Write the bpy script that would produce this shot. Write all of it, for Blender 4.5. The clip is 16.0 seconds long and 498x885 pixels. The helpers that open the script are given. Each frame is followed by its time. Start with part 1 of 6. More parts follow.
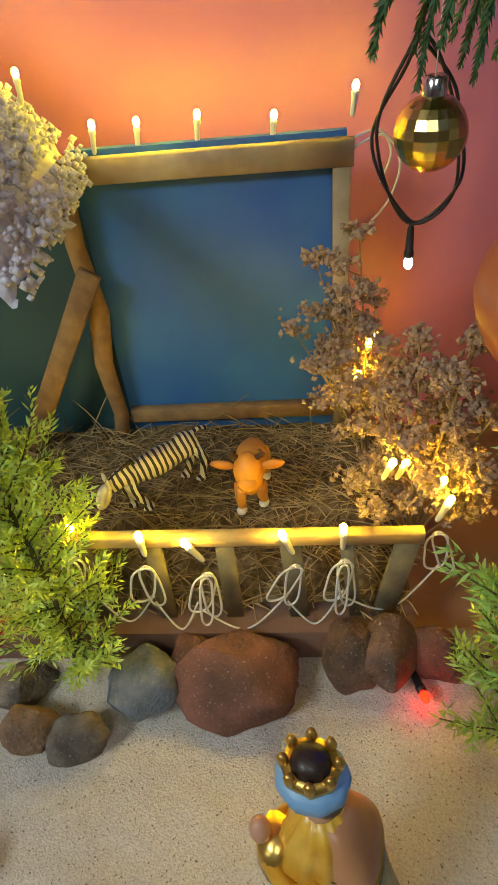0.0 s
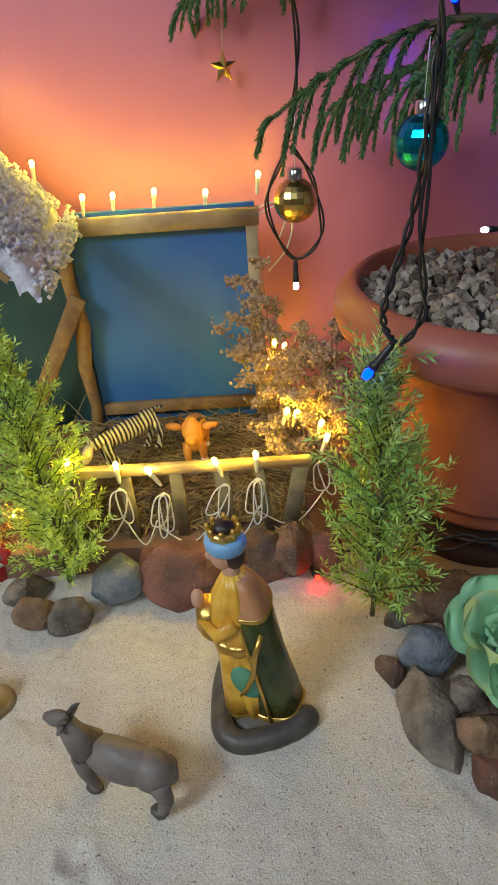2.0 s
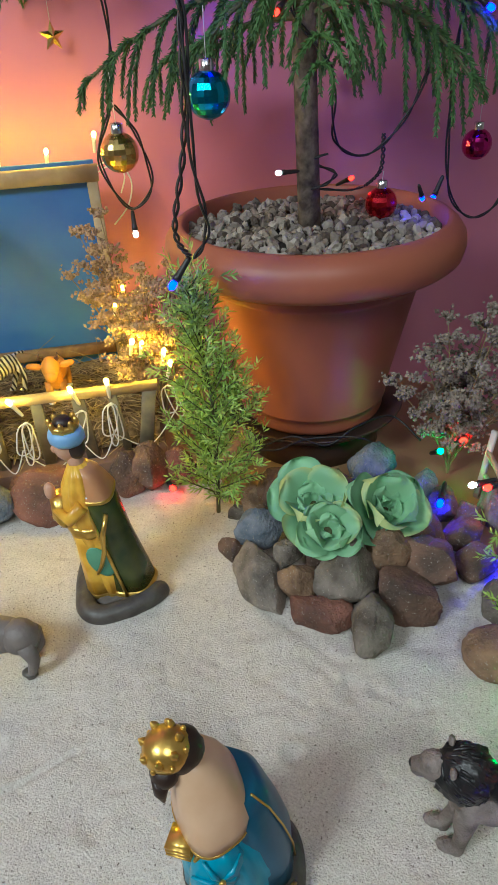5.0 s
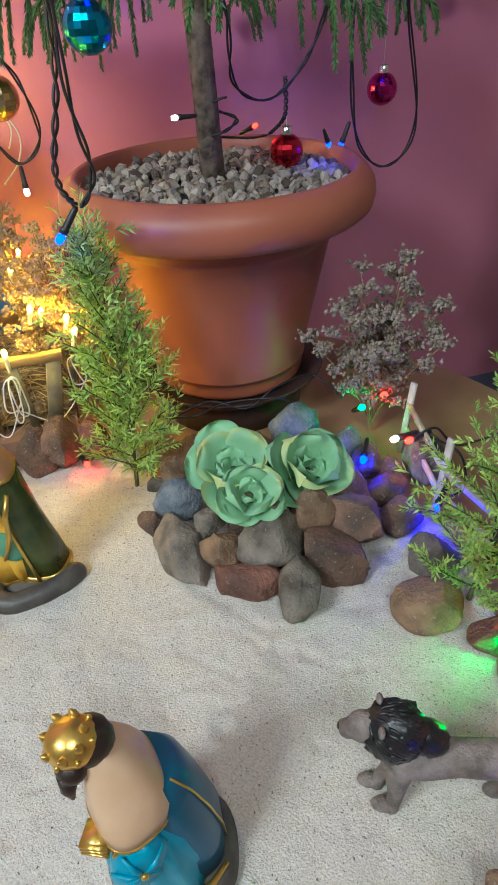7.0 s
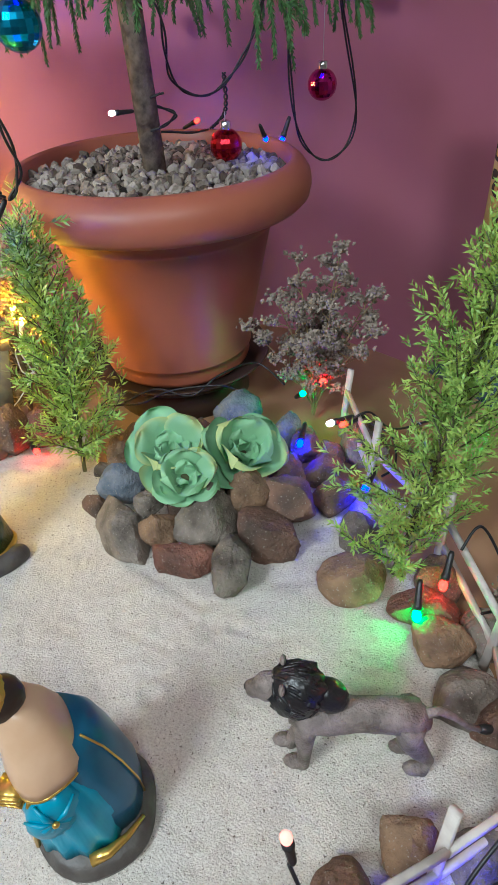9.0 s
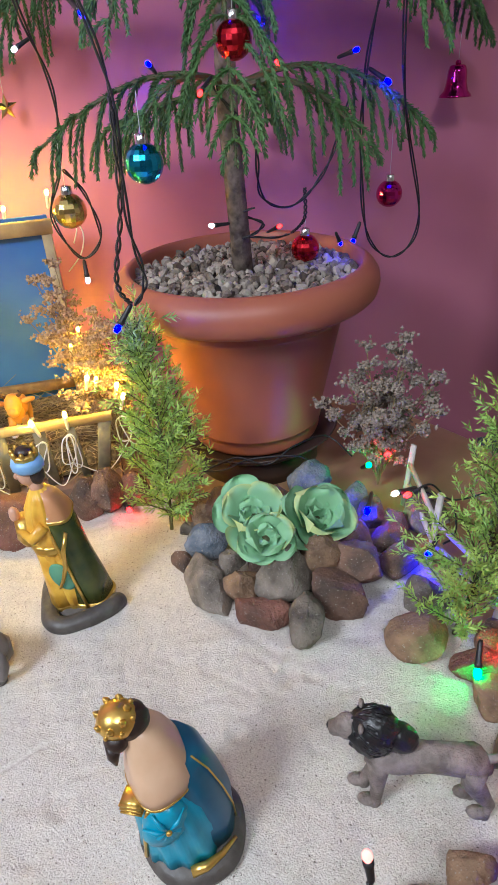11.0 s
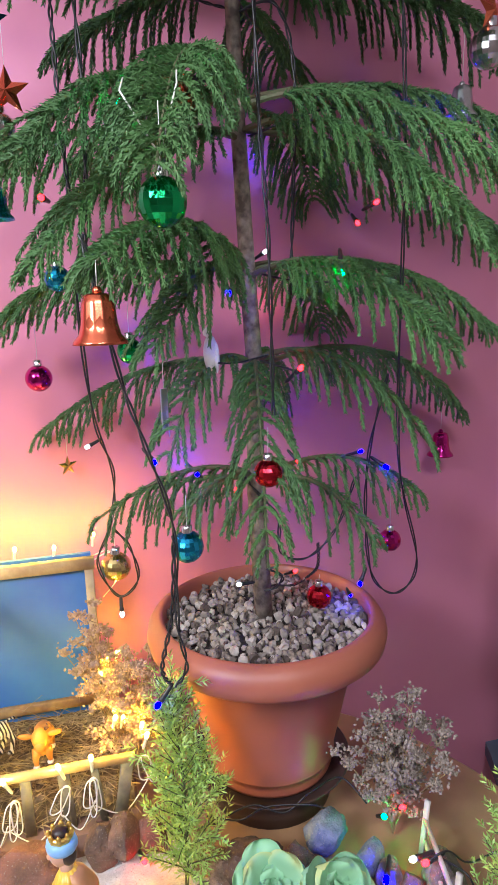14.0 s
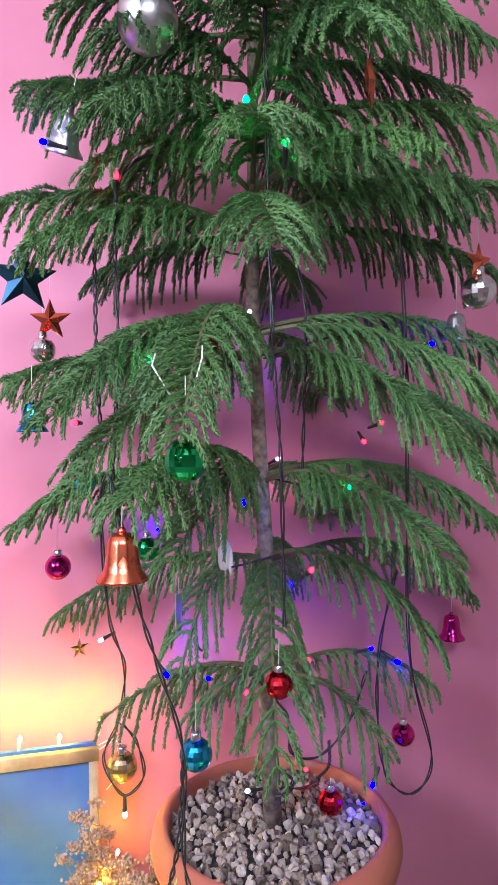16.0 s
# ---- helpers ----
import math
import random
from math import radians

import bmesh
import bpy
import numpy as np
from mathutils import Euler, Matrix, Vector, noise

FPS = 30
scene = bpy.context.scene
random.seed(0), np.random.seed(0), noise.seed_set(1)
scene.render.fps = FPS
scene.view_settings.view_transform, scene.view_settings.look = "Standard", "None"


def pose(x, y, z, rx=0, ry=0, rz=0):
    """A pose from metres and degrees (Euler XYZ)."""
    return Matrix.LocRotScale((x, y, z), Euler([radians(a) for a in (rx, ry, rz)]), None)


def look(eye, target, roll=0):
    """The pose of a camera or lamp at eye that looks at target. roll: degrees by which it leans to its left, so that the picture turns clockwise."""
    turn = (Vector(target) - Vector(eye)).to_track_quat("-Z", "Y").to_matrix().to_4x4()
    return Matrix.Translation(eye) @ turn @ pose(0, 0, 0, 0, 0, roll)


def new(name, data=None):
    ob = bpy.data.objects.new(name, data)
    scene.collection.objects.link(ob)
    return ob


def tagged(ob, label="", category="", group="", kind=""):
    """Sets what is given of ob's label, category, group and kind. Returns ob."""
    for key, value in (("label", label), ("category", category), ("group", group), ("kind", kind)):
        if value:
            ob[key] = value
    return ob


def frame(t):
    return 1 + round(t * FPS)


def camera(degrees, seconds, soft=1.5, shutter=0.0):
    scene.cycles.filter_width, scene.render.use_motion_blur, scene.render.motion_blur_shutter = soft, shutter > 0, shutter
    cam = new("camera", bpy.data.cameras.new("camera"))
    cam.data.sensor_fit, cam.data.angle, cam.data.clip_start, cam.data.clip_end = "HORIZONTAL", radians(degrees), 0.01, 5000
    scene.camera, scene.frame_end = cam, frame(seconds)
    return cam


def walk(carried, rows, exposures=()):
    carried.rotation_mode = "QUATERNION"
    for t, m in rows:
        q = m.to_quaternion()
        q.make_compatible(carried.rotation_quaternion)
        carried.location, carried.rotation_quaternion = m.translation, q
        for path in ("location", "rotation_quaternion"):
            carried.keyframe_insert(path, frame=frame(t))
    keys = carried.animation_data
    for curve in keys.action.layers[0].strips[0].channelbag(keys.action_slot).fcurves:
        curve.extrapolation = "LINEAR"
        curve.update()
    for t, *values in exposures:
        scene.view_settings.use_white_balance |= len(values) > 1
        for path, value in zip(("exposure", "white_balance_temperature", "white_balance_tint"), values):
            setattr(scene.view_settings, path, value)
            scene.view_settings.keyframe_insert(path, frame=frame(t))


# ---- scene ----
cam = camera(43.2, 16.0)
PATH = [
    (0, (0.03, 0.01, 0.601), (-0.149, 1.556, -0.655), -6.2),
    (0.5, (0.058, -0.078, 0.616), (-0.069, 1.506, -0.598), -5.3),
    (1, (0.06, -0.144, 0.631), (-0.046, 1.479, -0.532), -4.6),
    (1.5, (0.066, -0.228, 0.636), (-0.024, 1.428, -0.482), -5.2),
    (2, (0.064, -0.297, 0.643), (0.038, 1.392, -0.428), -4.1),
    (2.5, (0.07, -0.362, 0.64), (0.022, 1.326, -0.43), -5.9),
    (3, (0.052, -0.421, 0.638), (-0.004, 1.276, -0.419), -6.2),
    (3.5, (0.085, -0.454, 0.636), (0.127, 1.243, -0.423), -6.0),
    (4, (0.101, -0.466, 0.628), (0.198, 1.219, -0.445), -5.2),
    (4.5, (0.118, -0.47, 0.627), (0.267, 1.192, -0.476), -4.3),
    (5, (0.14, -0.465, 0.622), (0.391, 1.177, -0.493), -3.3),
    (5.2, (0.154, -0.456, 0.618), (0.417, 1.174, -0.511), -3.7),
    (7.3, (0.179, -0.441, 0.584), (0.614, 1.086, -0.63), -2.8),
    (7.5, (0.187, -0.429, 0.589), (0.614, 1.079, -0.653), -2.8),
    (8, (0.209, -0.431, 0.587), (0.664, 1.077, -0.645), -2.5),
    (8.2, (0.216, -0.438, 0.588), (0.678, 1.09, -0.622), -2.5),
    (10.3, (0.226, -0.574, 0.616), (0.661, 0.957, -0.584), -4.5),
    (10.5, (0.206, -0.572, 0.627), (0.583, 1.0, -0.541), -4.9),
    (11, (0.163, -0.563, 0.668), (0.519, 1.102, -0.377), -3.9),
    (11.5, (0.151, -0.567, 0.704), (0.552, 1.147, -0.247), -3.6),
    (12, (0.139, -0.573, 0.738), (0.588, 1.193, -0.087), -2.9),
    (12.5, (0.121, -0.571, 0.792), (0.579, 1.239, 0.075), -2.0),
    (13, (0.118, -0.58, 0.846), (0.593, 1.267, 0.243), -1.8),
    (13.5, (0.118, -0.589, 0.886), (0.611, 1.282, 0.383), -1.6),
    (14, (0.117, -0.588, 0.931), (0.58, 1.312, 0.511), -1.7),
    (14.5, (0.111, -0.6, 0.956), (0.539, 1.327, 0.639), -1.3),
    (15, (0.112, -0.601, 1.001), (0.533, 1.338, 0.751), -1.1),
    (15.5, (0.108, -0.61, 1.027), (0.53, 1.341, 0.906), -1.1),
    (16, (0.11, -0.618, 1.073), (0.557, 1.331, 1.034), -0.8),
]
walk(cam, [(t, look(eye, target, roll)) for t, eye, target, roll in PATH],
     ((0, -0.5, 6600, -7), (1, -0.35, 6050, -4), (2.5, -0.22, 6100, -7), (5, 0.15, 6050, -8), (8, 0.55, 6000, -8), (11, 0.62, 5950, 3), (13, 0.88, 6100, 5), (16, 1.2, 5850, 18)))

# ---- light of the room ----
world = bpy.data.worlds.new("world")
scene.world = world
world.use_nodes = True
world.node_tree.nodes["Background"].inputs[0].default_value = (0.9, 0.85, 0.9, 1)
world.node_tree.nodes["Background"].inputs[1].default_value = 0.02


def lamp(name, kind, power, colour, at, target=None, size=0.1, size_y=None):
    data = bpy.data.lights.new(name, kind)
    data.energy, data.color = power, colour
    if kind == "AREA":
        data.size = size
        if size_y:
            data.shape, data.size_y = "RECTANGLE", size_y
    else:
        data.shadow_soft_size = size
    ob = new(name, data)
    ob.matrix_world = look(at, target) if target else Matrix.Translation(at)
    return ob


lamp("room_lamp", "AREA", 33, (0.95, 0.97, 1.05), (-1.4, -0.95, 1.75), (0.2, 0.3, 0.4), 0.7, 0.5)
# unseen lamp, added as soft fill for the upper wall and the pine
lamp("ceiling_fill", "AREA", 23, (0.97, 0.97, 1.03), (0.15, -1.7, 2.24), (0.2, 0.2, 0.6), 0.6, 0.6)


# ---- materials ----
def material(name, colour, rough=0.6, metal=0.0, other=None, scale=20.0, amount=0.5, bump=0.0, bump_scale=120.0, spec=0.5, random_shift=0.0, detail=4.0, speck=None, speck_scale=300.0, speck_at=0.66, mixed=False, relief=0.002):
    """A surface with two colours mixed by noise, fine relief, and a shift of brightness from object to object."""
    m = bpy.data.materials.new(name)
    m.use_nodes = True
    n, l = m.node_tree.nodes, m.node_tree.links
    b = n["Principled BSDF"]
    b.inputs["Roughness"].default_value, b.inputs["Metallic"].default_value = rough, metal
    b.inputs["Specular IOR Level"].default_value = spec
    co = n.new("ShaderNodeTexCoord")
    turned = n.new("ShaderNodeMapping")
    turned.inputs["Rotation"].default_value = (0.63, 0.41, 0.87)
    l.new(co.outputs["Object"], turned.inputs["Vector"])
    mix = n.new("ShaderNodeMix")
    mix.data_type = "RGBA"
    mix.inputs[6].default_value = (*colour, 1)
    mix.inputs[7].default_value = (*(other or [c * 0.7 for c in colour]), 1)
    noise_node = n.new("ShaderNodeTexNoise")
    noise_node.inputs["Scale"].default_value, noise_node.inputs["Detail"].default_value = scale, detail
    l.new(turned.outputs["Vector"], noise_node.inputs["Vector"])
    ramp = n.new("ShaderNodeMapRange")
    ramp.inputs[1].default_value, ramp.inputs[2].default_value = 0.35, 0.65
    ramp.inputs[3].default_value, ramp.inputs[4].default_value = 0.0, amount * 2 if amount < 0.5 else 1.0
    l.new(noise_node.outputs["Fac"], ramp.inputs[0])
    if mixed:
        which = n.new("ShaderNodeObjectInfo")
        l.new(which.outputs["Random"], mix.inputs[0])
    else:
        l.new(ramp.outputs[0], mix.inputs[0])
    out = mix.outputs[2]
    if speck:
        dots = n.new("ShaderNodeTexNoise")
        dots.inputs["Scale"].default_value, dots.inputs["Detail"].default_value = speck_scale, 6.0
        l.new(turned.outputs["Vector"], dots.inputs["Vector"])
        cut = n.new("ShaderNodeMapRange")
        cut.inputs[1].default_value, cut.inputs[2].default_value = speck_at, speck_at + 0.05
        l.new(dots.outputs["Fac"], cut.inputs[0])
        over = n.new("ShaderNodeMix")
        over.data_type = "RGBA"
        over.inputs[7].default_value = (*speck, 1)
        l.new(cut.outputs[0], over.inputs[0])
        l.new(out, over.inputs[6])
        out = over.outputs[2]
    if random_shift:
        info = n.new("ShaderNodeObjectInfo")
        hsv = n.new("ShaderNodeHueSaturation")
        value = n.new("ShaderNodeMapRange")
        value.inputs[3].default_value, value.inputs[4].default_value = 1 - random_shift, 1 + random_shift
        l.new(info.outputs["Random"], value.inputs[0])
        l.new(value.outputs[0], hsv.inputs["Value"])
        l.new(out, hsv.inputs["Color"])
        out = hsv.outputs[0]
    l.new(out, b.inputs["Base Color"])
    if bump:
        fine = n.new("ShaderNodeTexNoise")
        fine.inputs["Scale"].default_value, fine.inputs["Detail"].default_value = bump_scale, 5.0
        l.new(turned.outputs["Vector"], fine.inputs["Vector"])
        bp = n.new("ShaderNodeBump")
        bp.inputs["Strength"].default_value, bp.inputs["Distance"].default_value = bump, relief
        l.new(fine.outputs["Fac"], bp.inputs["Height"])
        l.new(bp.outputs[0], b.inputs["Normal"])
    return m


def glow(name, colour, strength):
    m = bpy.data.materials.new(name)
    m.use_nodes = True
    b = m.node_tree.nodes["Principled BSDF"]
    b.inputs["Base Color"].default_value = (*colour, 1)
    b.inputs["Emission Color"].default_value = (*colour, 1)
    b.inputs["Emission Strength"].default_value = strength
    return m


WALL = material("pink_paint", (0.58, 0.2, 0.292), 0.5, other=(0.54, 0.18, 0.264), scale=3, bump=0.15, bump_scale=60)
SAND = material("sand", (0.68, 0.64, 0.58), 0.95, other=(0.5, 0.45, 0.4), scale=420, amount=0.4, bump=1.0, bump_scale=520, spec=0.1, detail=9.0, speck=(0.17, 0.14, 0.12), speck_scale=360, speck_at=0.635)
TABLE = material("table_wood", (0.44, 0.26, 0.14), 0.35, other=(0.34, 0.19, 0.095), scale=9, bump=0.1)
TERRACOTTA = material("terracotta_plastic", (0.37, 0.115, 0.065), 0.44, other=(0.33, 0.1, 0.058), scale=6, bump=0.1, bump_scale=90)
BLUE = material("blue_board", (0.03, 0.12, 0.4), 0.5, other=(0.055, 0.19, 0.44), scale=5, bump=0.1)
WOOD = material("plain_wood", (0.47, 0.36, 0.19), 0.6, other=(0.34, 0.24, 0.12), scale=25, bump=0.3)


# ---- building helpers ----
def finish(name, bm, mat, smooth=True):
    me = bpy.data.meshes.new(name)
    bmesh.ops.recalc_face_normals(bm, faces=bm.faces)
    bm.to_mesh(me)
    bm.free()
    if smooth:
        me.polygons.foreach_set("use_smooth", [True] * len(me.polygons))
    for m in mat if isinstance(mat, (list, tuple)) else [mat]:
        me.materials.append(m)
    return me


def part(name, bm, mat, parent, label="", at=None, smooth=True):
    ob = new(name, finish(name, bm, mat, smooth))
    ob.parent = parent
    if at is not None:
        ob.matrix_basis = at
    return tagged(ob, label) if label else ob


def thing(name, label, category, group="", kind="", at=None):
    ob = new(name)
    ob.empty_display_size = 0.02
    if at is not None:
        ob.matrix_basis = at
    return tagged(ob, label, category, group, kind)


def solo(name, bm, mat, label, category, group="", kind="", at=None, smooth=True):
    ob = new(name, finish(name, bm, mat, smooth))
    if at is not None:
        ob.matrix_basis = at
    return tagged(ob, label, category, group, kind)


def lathe(bm, profile, seg=48, m=Matrix(), index=0):
    """Turns a profile of (radius, height) round z."""
    rings = []
    for r, z in profile:
        if r < 1e-6:
            rings.append([bm.verts.new(m @ Vector((0, 0, z)))])
        else:
            rings.append([bm.verts.new(m @ Vector((r * math.cos(2 * math.pi * i / seg), r * math.sin(2 * math.pi * i / seg), z))) for i in range(seg)])
    for a, b in zip(rings, rings[1:]):
        for i in range(seg):
            j = (i + 1) % seg
            if len(a) == 1 and len(b) == 1:
                continue
            if len(a) == 1:
                f = bm.faces.new((a[0], b[i], b[j]))
            elif len(b) == 1:
                f = bm.faces.new((a[i], b[0], a[j]))
            else:
                f = bm.faces.new((a[i], b[i], b[j], a[j]))
            f.material_index = index
    return bm


def tube(bm, points, radius, seg=8, taper=None, index=0, caps=True):
    """A round bar along points; taper gives one radius a point."""
    pts = [Vector(p) for p in points]
    rings, side = [], None
    for i, p in enumerate(pts):
        d = (pts[min(i + 1, len(pts) - 1)] - pts[max(i - 1, 0)]).normalized()
        if side is None:
            side = d.orthogonal().normalized()
        side = (side - d * side.dot(d))
        side = side.normalized() if side.length > 1e-6 else d.orthogonal().normalized()
        up = d.cross(side)
        r = taper[i] if taper else radius
        rings.append([bm.verts.new(p + r * (math.cos(2 * math.pi * k / seg) * side + math.sin(2 * math.pi * k / seg) * up)) for k in range(seg)])
    for a, b in zip(rings, rings[1:]):
        for k in range(seg):
            f = bm.faces.new((a[k], a[(k + 1) % seg], b[(k + 1) % seg], b[k]))
            f.material_index = index
    if caps:
        for ring in (rings[0][::-1], rings[-1]):
            bm.faces.new(ring).material_index = index
    return bm


def bar(bm, a, b, width, depth, bevel=0.1, up=(0, 0, 1), index=0):
    """A square-cut stick from a to b with slightly chamfered edges."""
    a, b = Vector(a), Vector(b)
    d = (b - a).normalized()
    side = d.cross(Vector(up))
    side = side.normalized() if side.length > 1e-4 else d.orthogonal().normalized()
    v = side.cross(d)
    w, h, c = width / 2, depth / 2, bevel * min(width, depth)
    ring = [(w - c, h), (w, h - c), (w, -h + c), (w - c, -h), (-w + c, -h), (-w, -h + c), (-w, h - c), (-w + c, h)]
    ra = [bm.verts.new(a + side * x + v * y) for x, y in ring]
    rb = [bm.verts.new(b + side * x + v * y) for x, y in ring]
    for k in range(8):
        bm.faces.new((ra[k], ra[(k + 1) % 8], rb[(k + 1) % 8], rb[k])).material_index = index
    bm.faces.new(ra[::-1]).material_index = index
    bm.faces.new(rb).material_index = index
    return bm


def block(bm, lo, hi, index=0, m=Matrix()):
    lo, hi = Vector(lo), Vector(hi)
    v = [bm.verts.new(m @ Vector((x, y, z))) for x in (lo.x, hi.x) for y in (lo.y, hi.y) for z in (lo.z, hi.z)]
    for f in ((0, 1, 3, 2), (4, 6, 7, 5), (0, 4, 5, 1), (2, 3, 7, 6), (0, 2, 6, 4), (1, 5, 7, 3)):
        bm.faces.new([v[i] for i in f]).material_index = index
    return bm


def ball(bm, centre, size, turn=Matrix(), seg=16, rings=10, index=0, rough=0.0, freq=1.0, seed=0.0):
    """An ellipsoid, roughened by noise."""
    size = Vector(size if hasattr(size, "__len__") else (size,) * 3)
    c = Vector(centre)
    grid = []
    for i in range(rings + 1):
        a = math.pi * i / rings
        n = 1 if i in (0, rings) else seg
        row = []
        for k in range(n):
            b = 2 * math.pi * k / seg
            d = Vector((math.sin(a) * math.cos(b), math.sin(a) * math.sin(b), math.cos(a)))
            s = 1 + (rough * noise.noise(d * freq + Vector((seed, seed * 1.7, -seed))) if rough else 0)
            row.append(bm.verts.new(c + turn @ Vector((d.x * size.x * s, d.y * size.y * s, d.z * size.z * s))))
        grid.append(row)
    for a, b in zip(grid, grid[1:]):
        for k in range(seg):
            j = (k + 1) % seg
            if len(a) == 1:
                f = bm.faces.new((a[0], b[k], b[j]))
            elif len(b) == 1:
                f = bm.faces.new((a[k], b[0], a[j]))
            else:
                f = bm.faces.new((a[k], b[k], b[j], a[j]))
            f.material_index = index
    return bm

STONE_GREY = material("grey_stone", (0.27, 0.23, 0.19), 0.8, other=(0.09, 0.075, 0.06), scale=28, bump=1.0, bump_scale=210, spec=0.3, random_shift=0.15, detail=8.0, speck=(0.37, 0.33, 0.28), speck_scale=420, speck_at=0.64, relief=0.0035)
STONE_BLUE = material("blue_grey_stone", (0.12, 0.145, 0.18), 0.75, other=(0.3, 0.31, 0.33), scale=60, amount=0.3, bump=1.0, bump_scale=210, spec=0.3, detail=8.0, speck=(0.37, 0.33, 0.28), speck_scale=420, speck_at=0.64, relief=0.0035)
STONE_BROWN = material("brown_stone", (0.22, 0.125, 0.085), 0.75, other=(0.08, 0.055, 0.042), scale=22, bump=1.0, bump_scale=210, spec=0.35, random_shift=0.2, detail=8.0, speck=(0.37, 0.33, 0.28), speck_scale=420, speck_at=0.64, relief=0.0035)
STONE_OCHRE = material("ochre_stone", (0.33, 0.21, 0.125), 0.8, other=(0.15, 0.095, 0.06), scale=30, bump=1.0, bump_scale=210, spec=0.3, random_shift=0.15, detail=8.0, speck=(0.37, 0.33, 0.28), speck_scale=420, speck_at=0.64, relief=0.0035)
STONE_RED = material("red_stone", (0.27, 0.12, 0.085), 0.75, other=(0.11, 0.06, 0.045), scale=18, bump=1.0, bump_scale=210, spec=0.3, detail=8.0, speck=(0.37, 0.33, 0.28), speck_scale=420, speck_at=0.64, relief=0.0035)
PEBBLE = material("mixed_pebble", (0.55, 0.48, 0.41), 0.7, other=(0.06, 0.042, 0.032), bump=0.4, bump_scale=300, spec=0.3, random_shift=0.2, mixed=True)
GRAVEL = material("mixed_gravel", (0.3, 0.24, 0.19), 0.75, other=(0.05, 0.036, 0.03), scale=95, bump=0.4, bump_scale=300, spec=0.3, detail=1.0)
SOIL = material("dark_gravel", (0.06, 0.05, 0.045), 0.95, other=(0.03, 0.025, 0.02), scale=90, bump=0.8)
BLACK = material("black_plastic", (0.012, 0.012, 0.014), 0.4, other=(0.02, 0.02, 0.022), scale=50)
WHITE_WIRE = material("white_wire", (0.8, 0.79, 0.74), 0.45, other=(0.7, 0.68, 0.62), scale=30)
FENCE = material("pale_fence_wood", (0.62, 0.58, 0.53), 0.6, other=(0.45, 0.4, 0.36), scale=45, bump=0.3)
OLDWOOD = material("rough_wood", (0.4, 0.24, 0.085), 0.75, other=(0.24, 0.14, 0.06), scale=40, bump=0.6)
DARKWOOD = material("dark_picket_wood", (0.22, 0.19, 0.11), 0.75, other=(0.13, 0.11, 0.07), scale=35, bump=0.4)
BOARD = material("brown_board", (0.26, 0.15, 0.1), 0.8, other=(0.18, 0.1, 0.07), scale=15, bump=0.4)
TEAL = material("dark_teal_board", (0.025, 0.075, 0.085), 0.6, other=(0.035, 0.09, 0.09), scale=6, bump=0.1)
HAY = material("dry_hay", (0.46, 0.34, 0.16), 0.8, other=(0.25, 0.18, 0.085), scale=60, spec=0.2)
HAYBED = material("hay_bed", (0.24, 0.17, 0.085), 0.95, other=(0.12, 0.085, 0.04), scale=120, bump=1.0, bump_scale=260, spec=0.1)
SNOW = material("cotton_snow", (0.74, 0.72, 0.78), 0.95, other=(0.6, 0.58, 0.64), scale=80, bump=0.8, bump_scale=240, spec=0.1)
NEEDLE = material("pine_needle", (0.085, 0.185, 0.05), 0.6, other=(0.055, 0.13, 0.04), scale=8, spec=0.45, random_shift=0.25)
BARK = material("grey_bark", (0.3, 0.24, 0.19), 0.9, other=(0.11, 0.085, 0.07), scale=60, bump=0.9, bump_scale=140, spec=0.2)
TWIG = material("green_twig", (0.08, 0.1, 0.04), 0.7, other=(0.1, 0.08, 0.04), scale=30)
CEDAR = material("bright_green_leaf", (0.6, 0.74, 0.16), 0.5, other=(0.46, 0.64, 0.13), scale=25, spec=0.4)
CEDAR_DARK = material("deep_green_leaf", (0.42, 0.56, 0.12), 0.5, other=(0.26, 0.44, 0.1), scale=22, spec=0.4)
FLORET = material("dried_floret", (0.44, 0.32, 0.21), 0.9, other=(0.28, 0.19, 0.12), scale=70, spec=0.1)
FLORET_PALE = material("pale_dried_floret", (0.36, 0.3, 0.25), 0.9, other=(0.22, 0.175, 0.14), scale=70, spec=0.1)
STRAW = material("dry_stem", (0.3, 0.22, 0.1), 0.8, other=(0.2, 0.14, 0.07), scale=40)
PETAL = material("succulent_leaf", (0.27, 0.5, 0.27), 0.55, other=(0.21, 0.43, 0.25), scale=14, spec=0.35, random_shift=0.1)
GOLD = material("gold_paint", (0.75, 0.5, 0.13), 0.28, 0.85, other=(0.65, 0.42, 0.1), scale=60, bump=0.2)
YELLOW = material("yellow_glaze", (0.82, 0.5, 0.07), 0.3, other=(0.62, 0.3, 0.03), scale=40)
SKIN = material("skin_tone_glaze", (0.62, 0.36, 0.24), 0.35, other=(0.55, 0.3, 0.2), scale=40)
PEACH = material("peach_glaze", (0.55, 0.27, 0.13), 0.32, other=(0.5, 0.23, 0.1), scale=40)
CREAM = material("cream_glaze", (0.64, 0.43, 0.28), 0.32, other=(0.58, 0.37, 0.23), scale=30)
SKY_BLUE = material("light_blue_glaze", (0.2, 0.4, 0.68), 0.4, other=(0.28, 0.47, 0.72), scale=40)
GREEN_GLAZE = material("dark_green_glaze", (0.03, 0.05, 0.016), 0.22, other=(0.075, 0.085, 0.02), scale=30)
SEA_GREEN = material("sea_green_glaze", (0.1, 0.3, 0.2), 0.3, other=(0.14, 0.35, 0.22), scale=30)
TURQUOISE = material("turquoise_glaze", (0.01, 0.24, 0.38), 0.3, other=(0.02, 0.32, 0.46), scale=30)
NAVY = material("deep_blue_glaze", (0.006, 0.085, 0.16), 0.3, other=(0.01, 0.11, 0.2), scale=30)
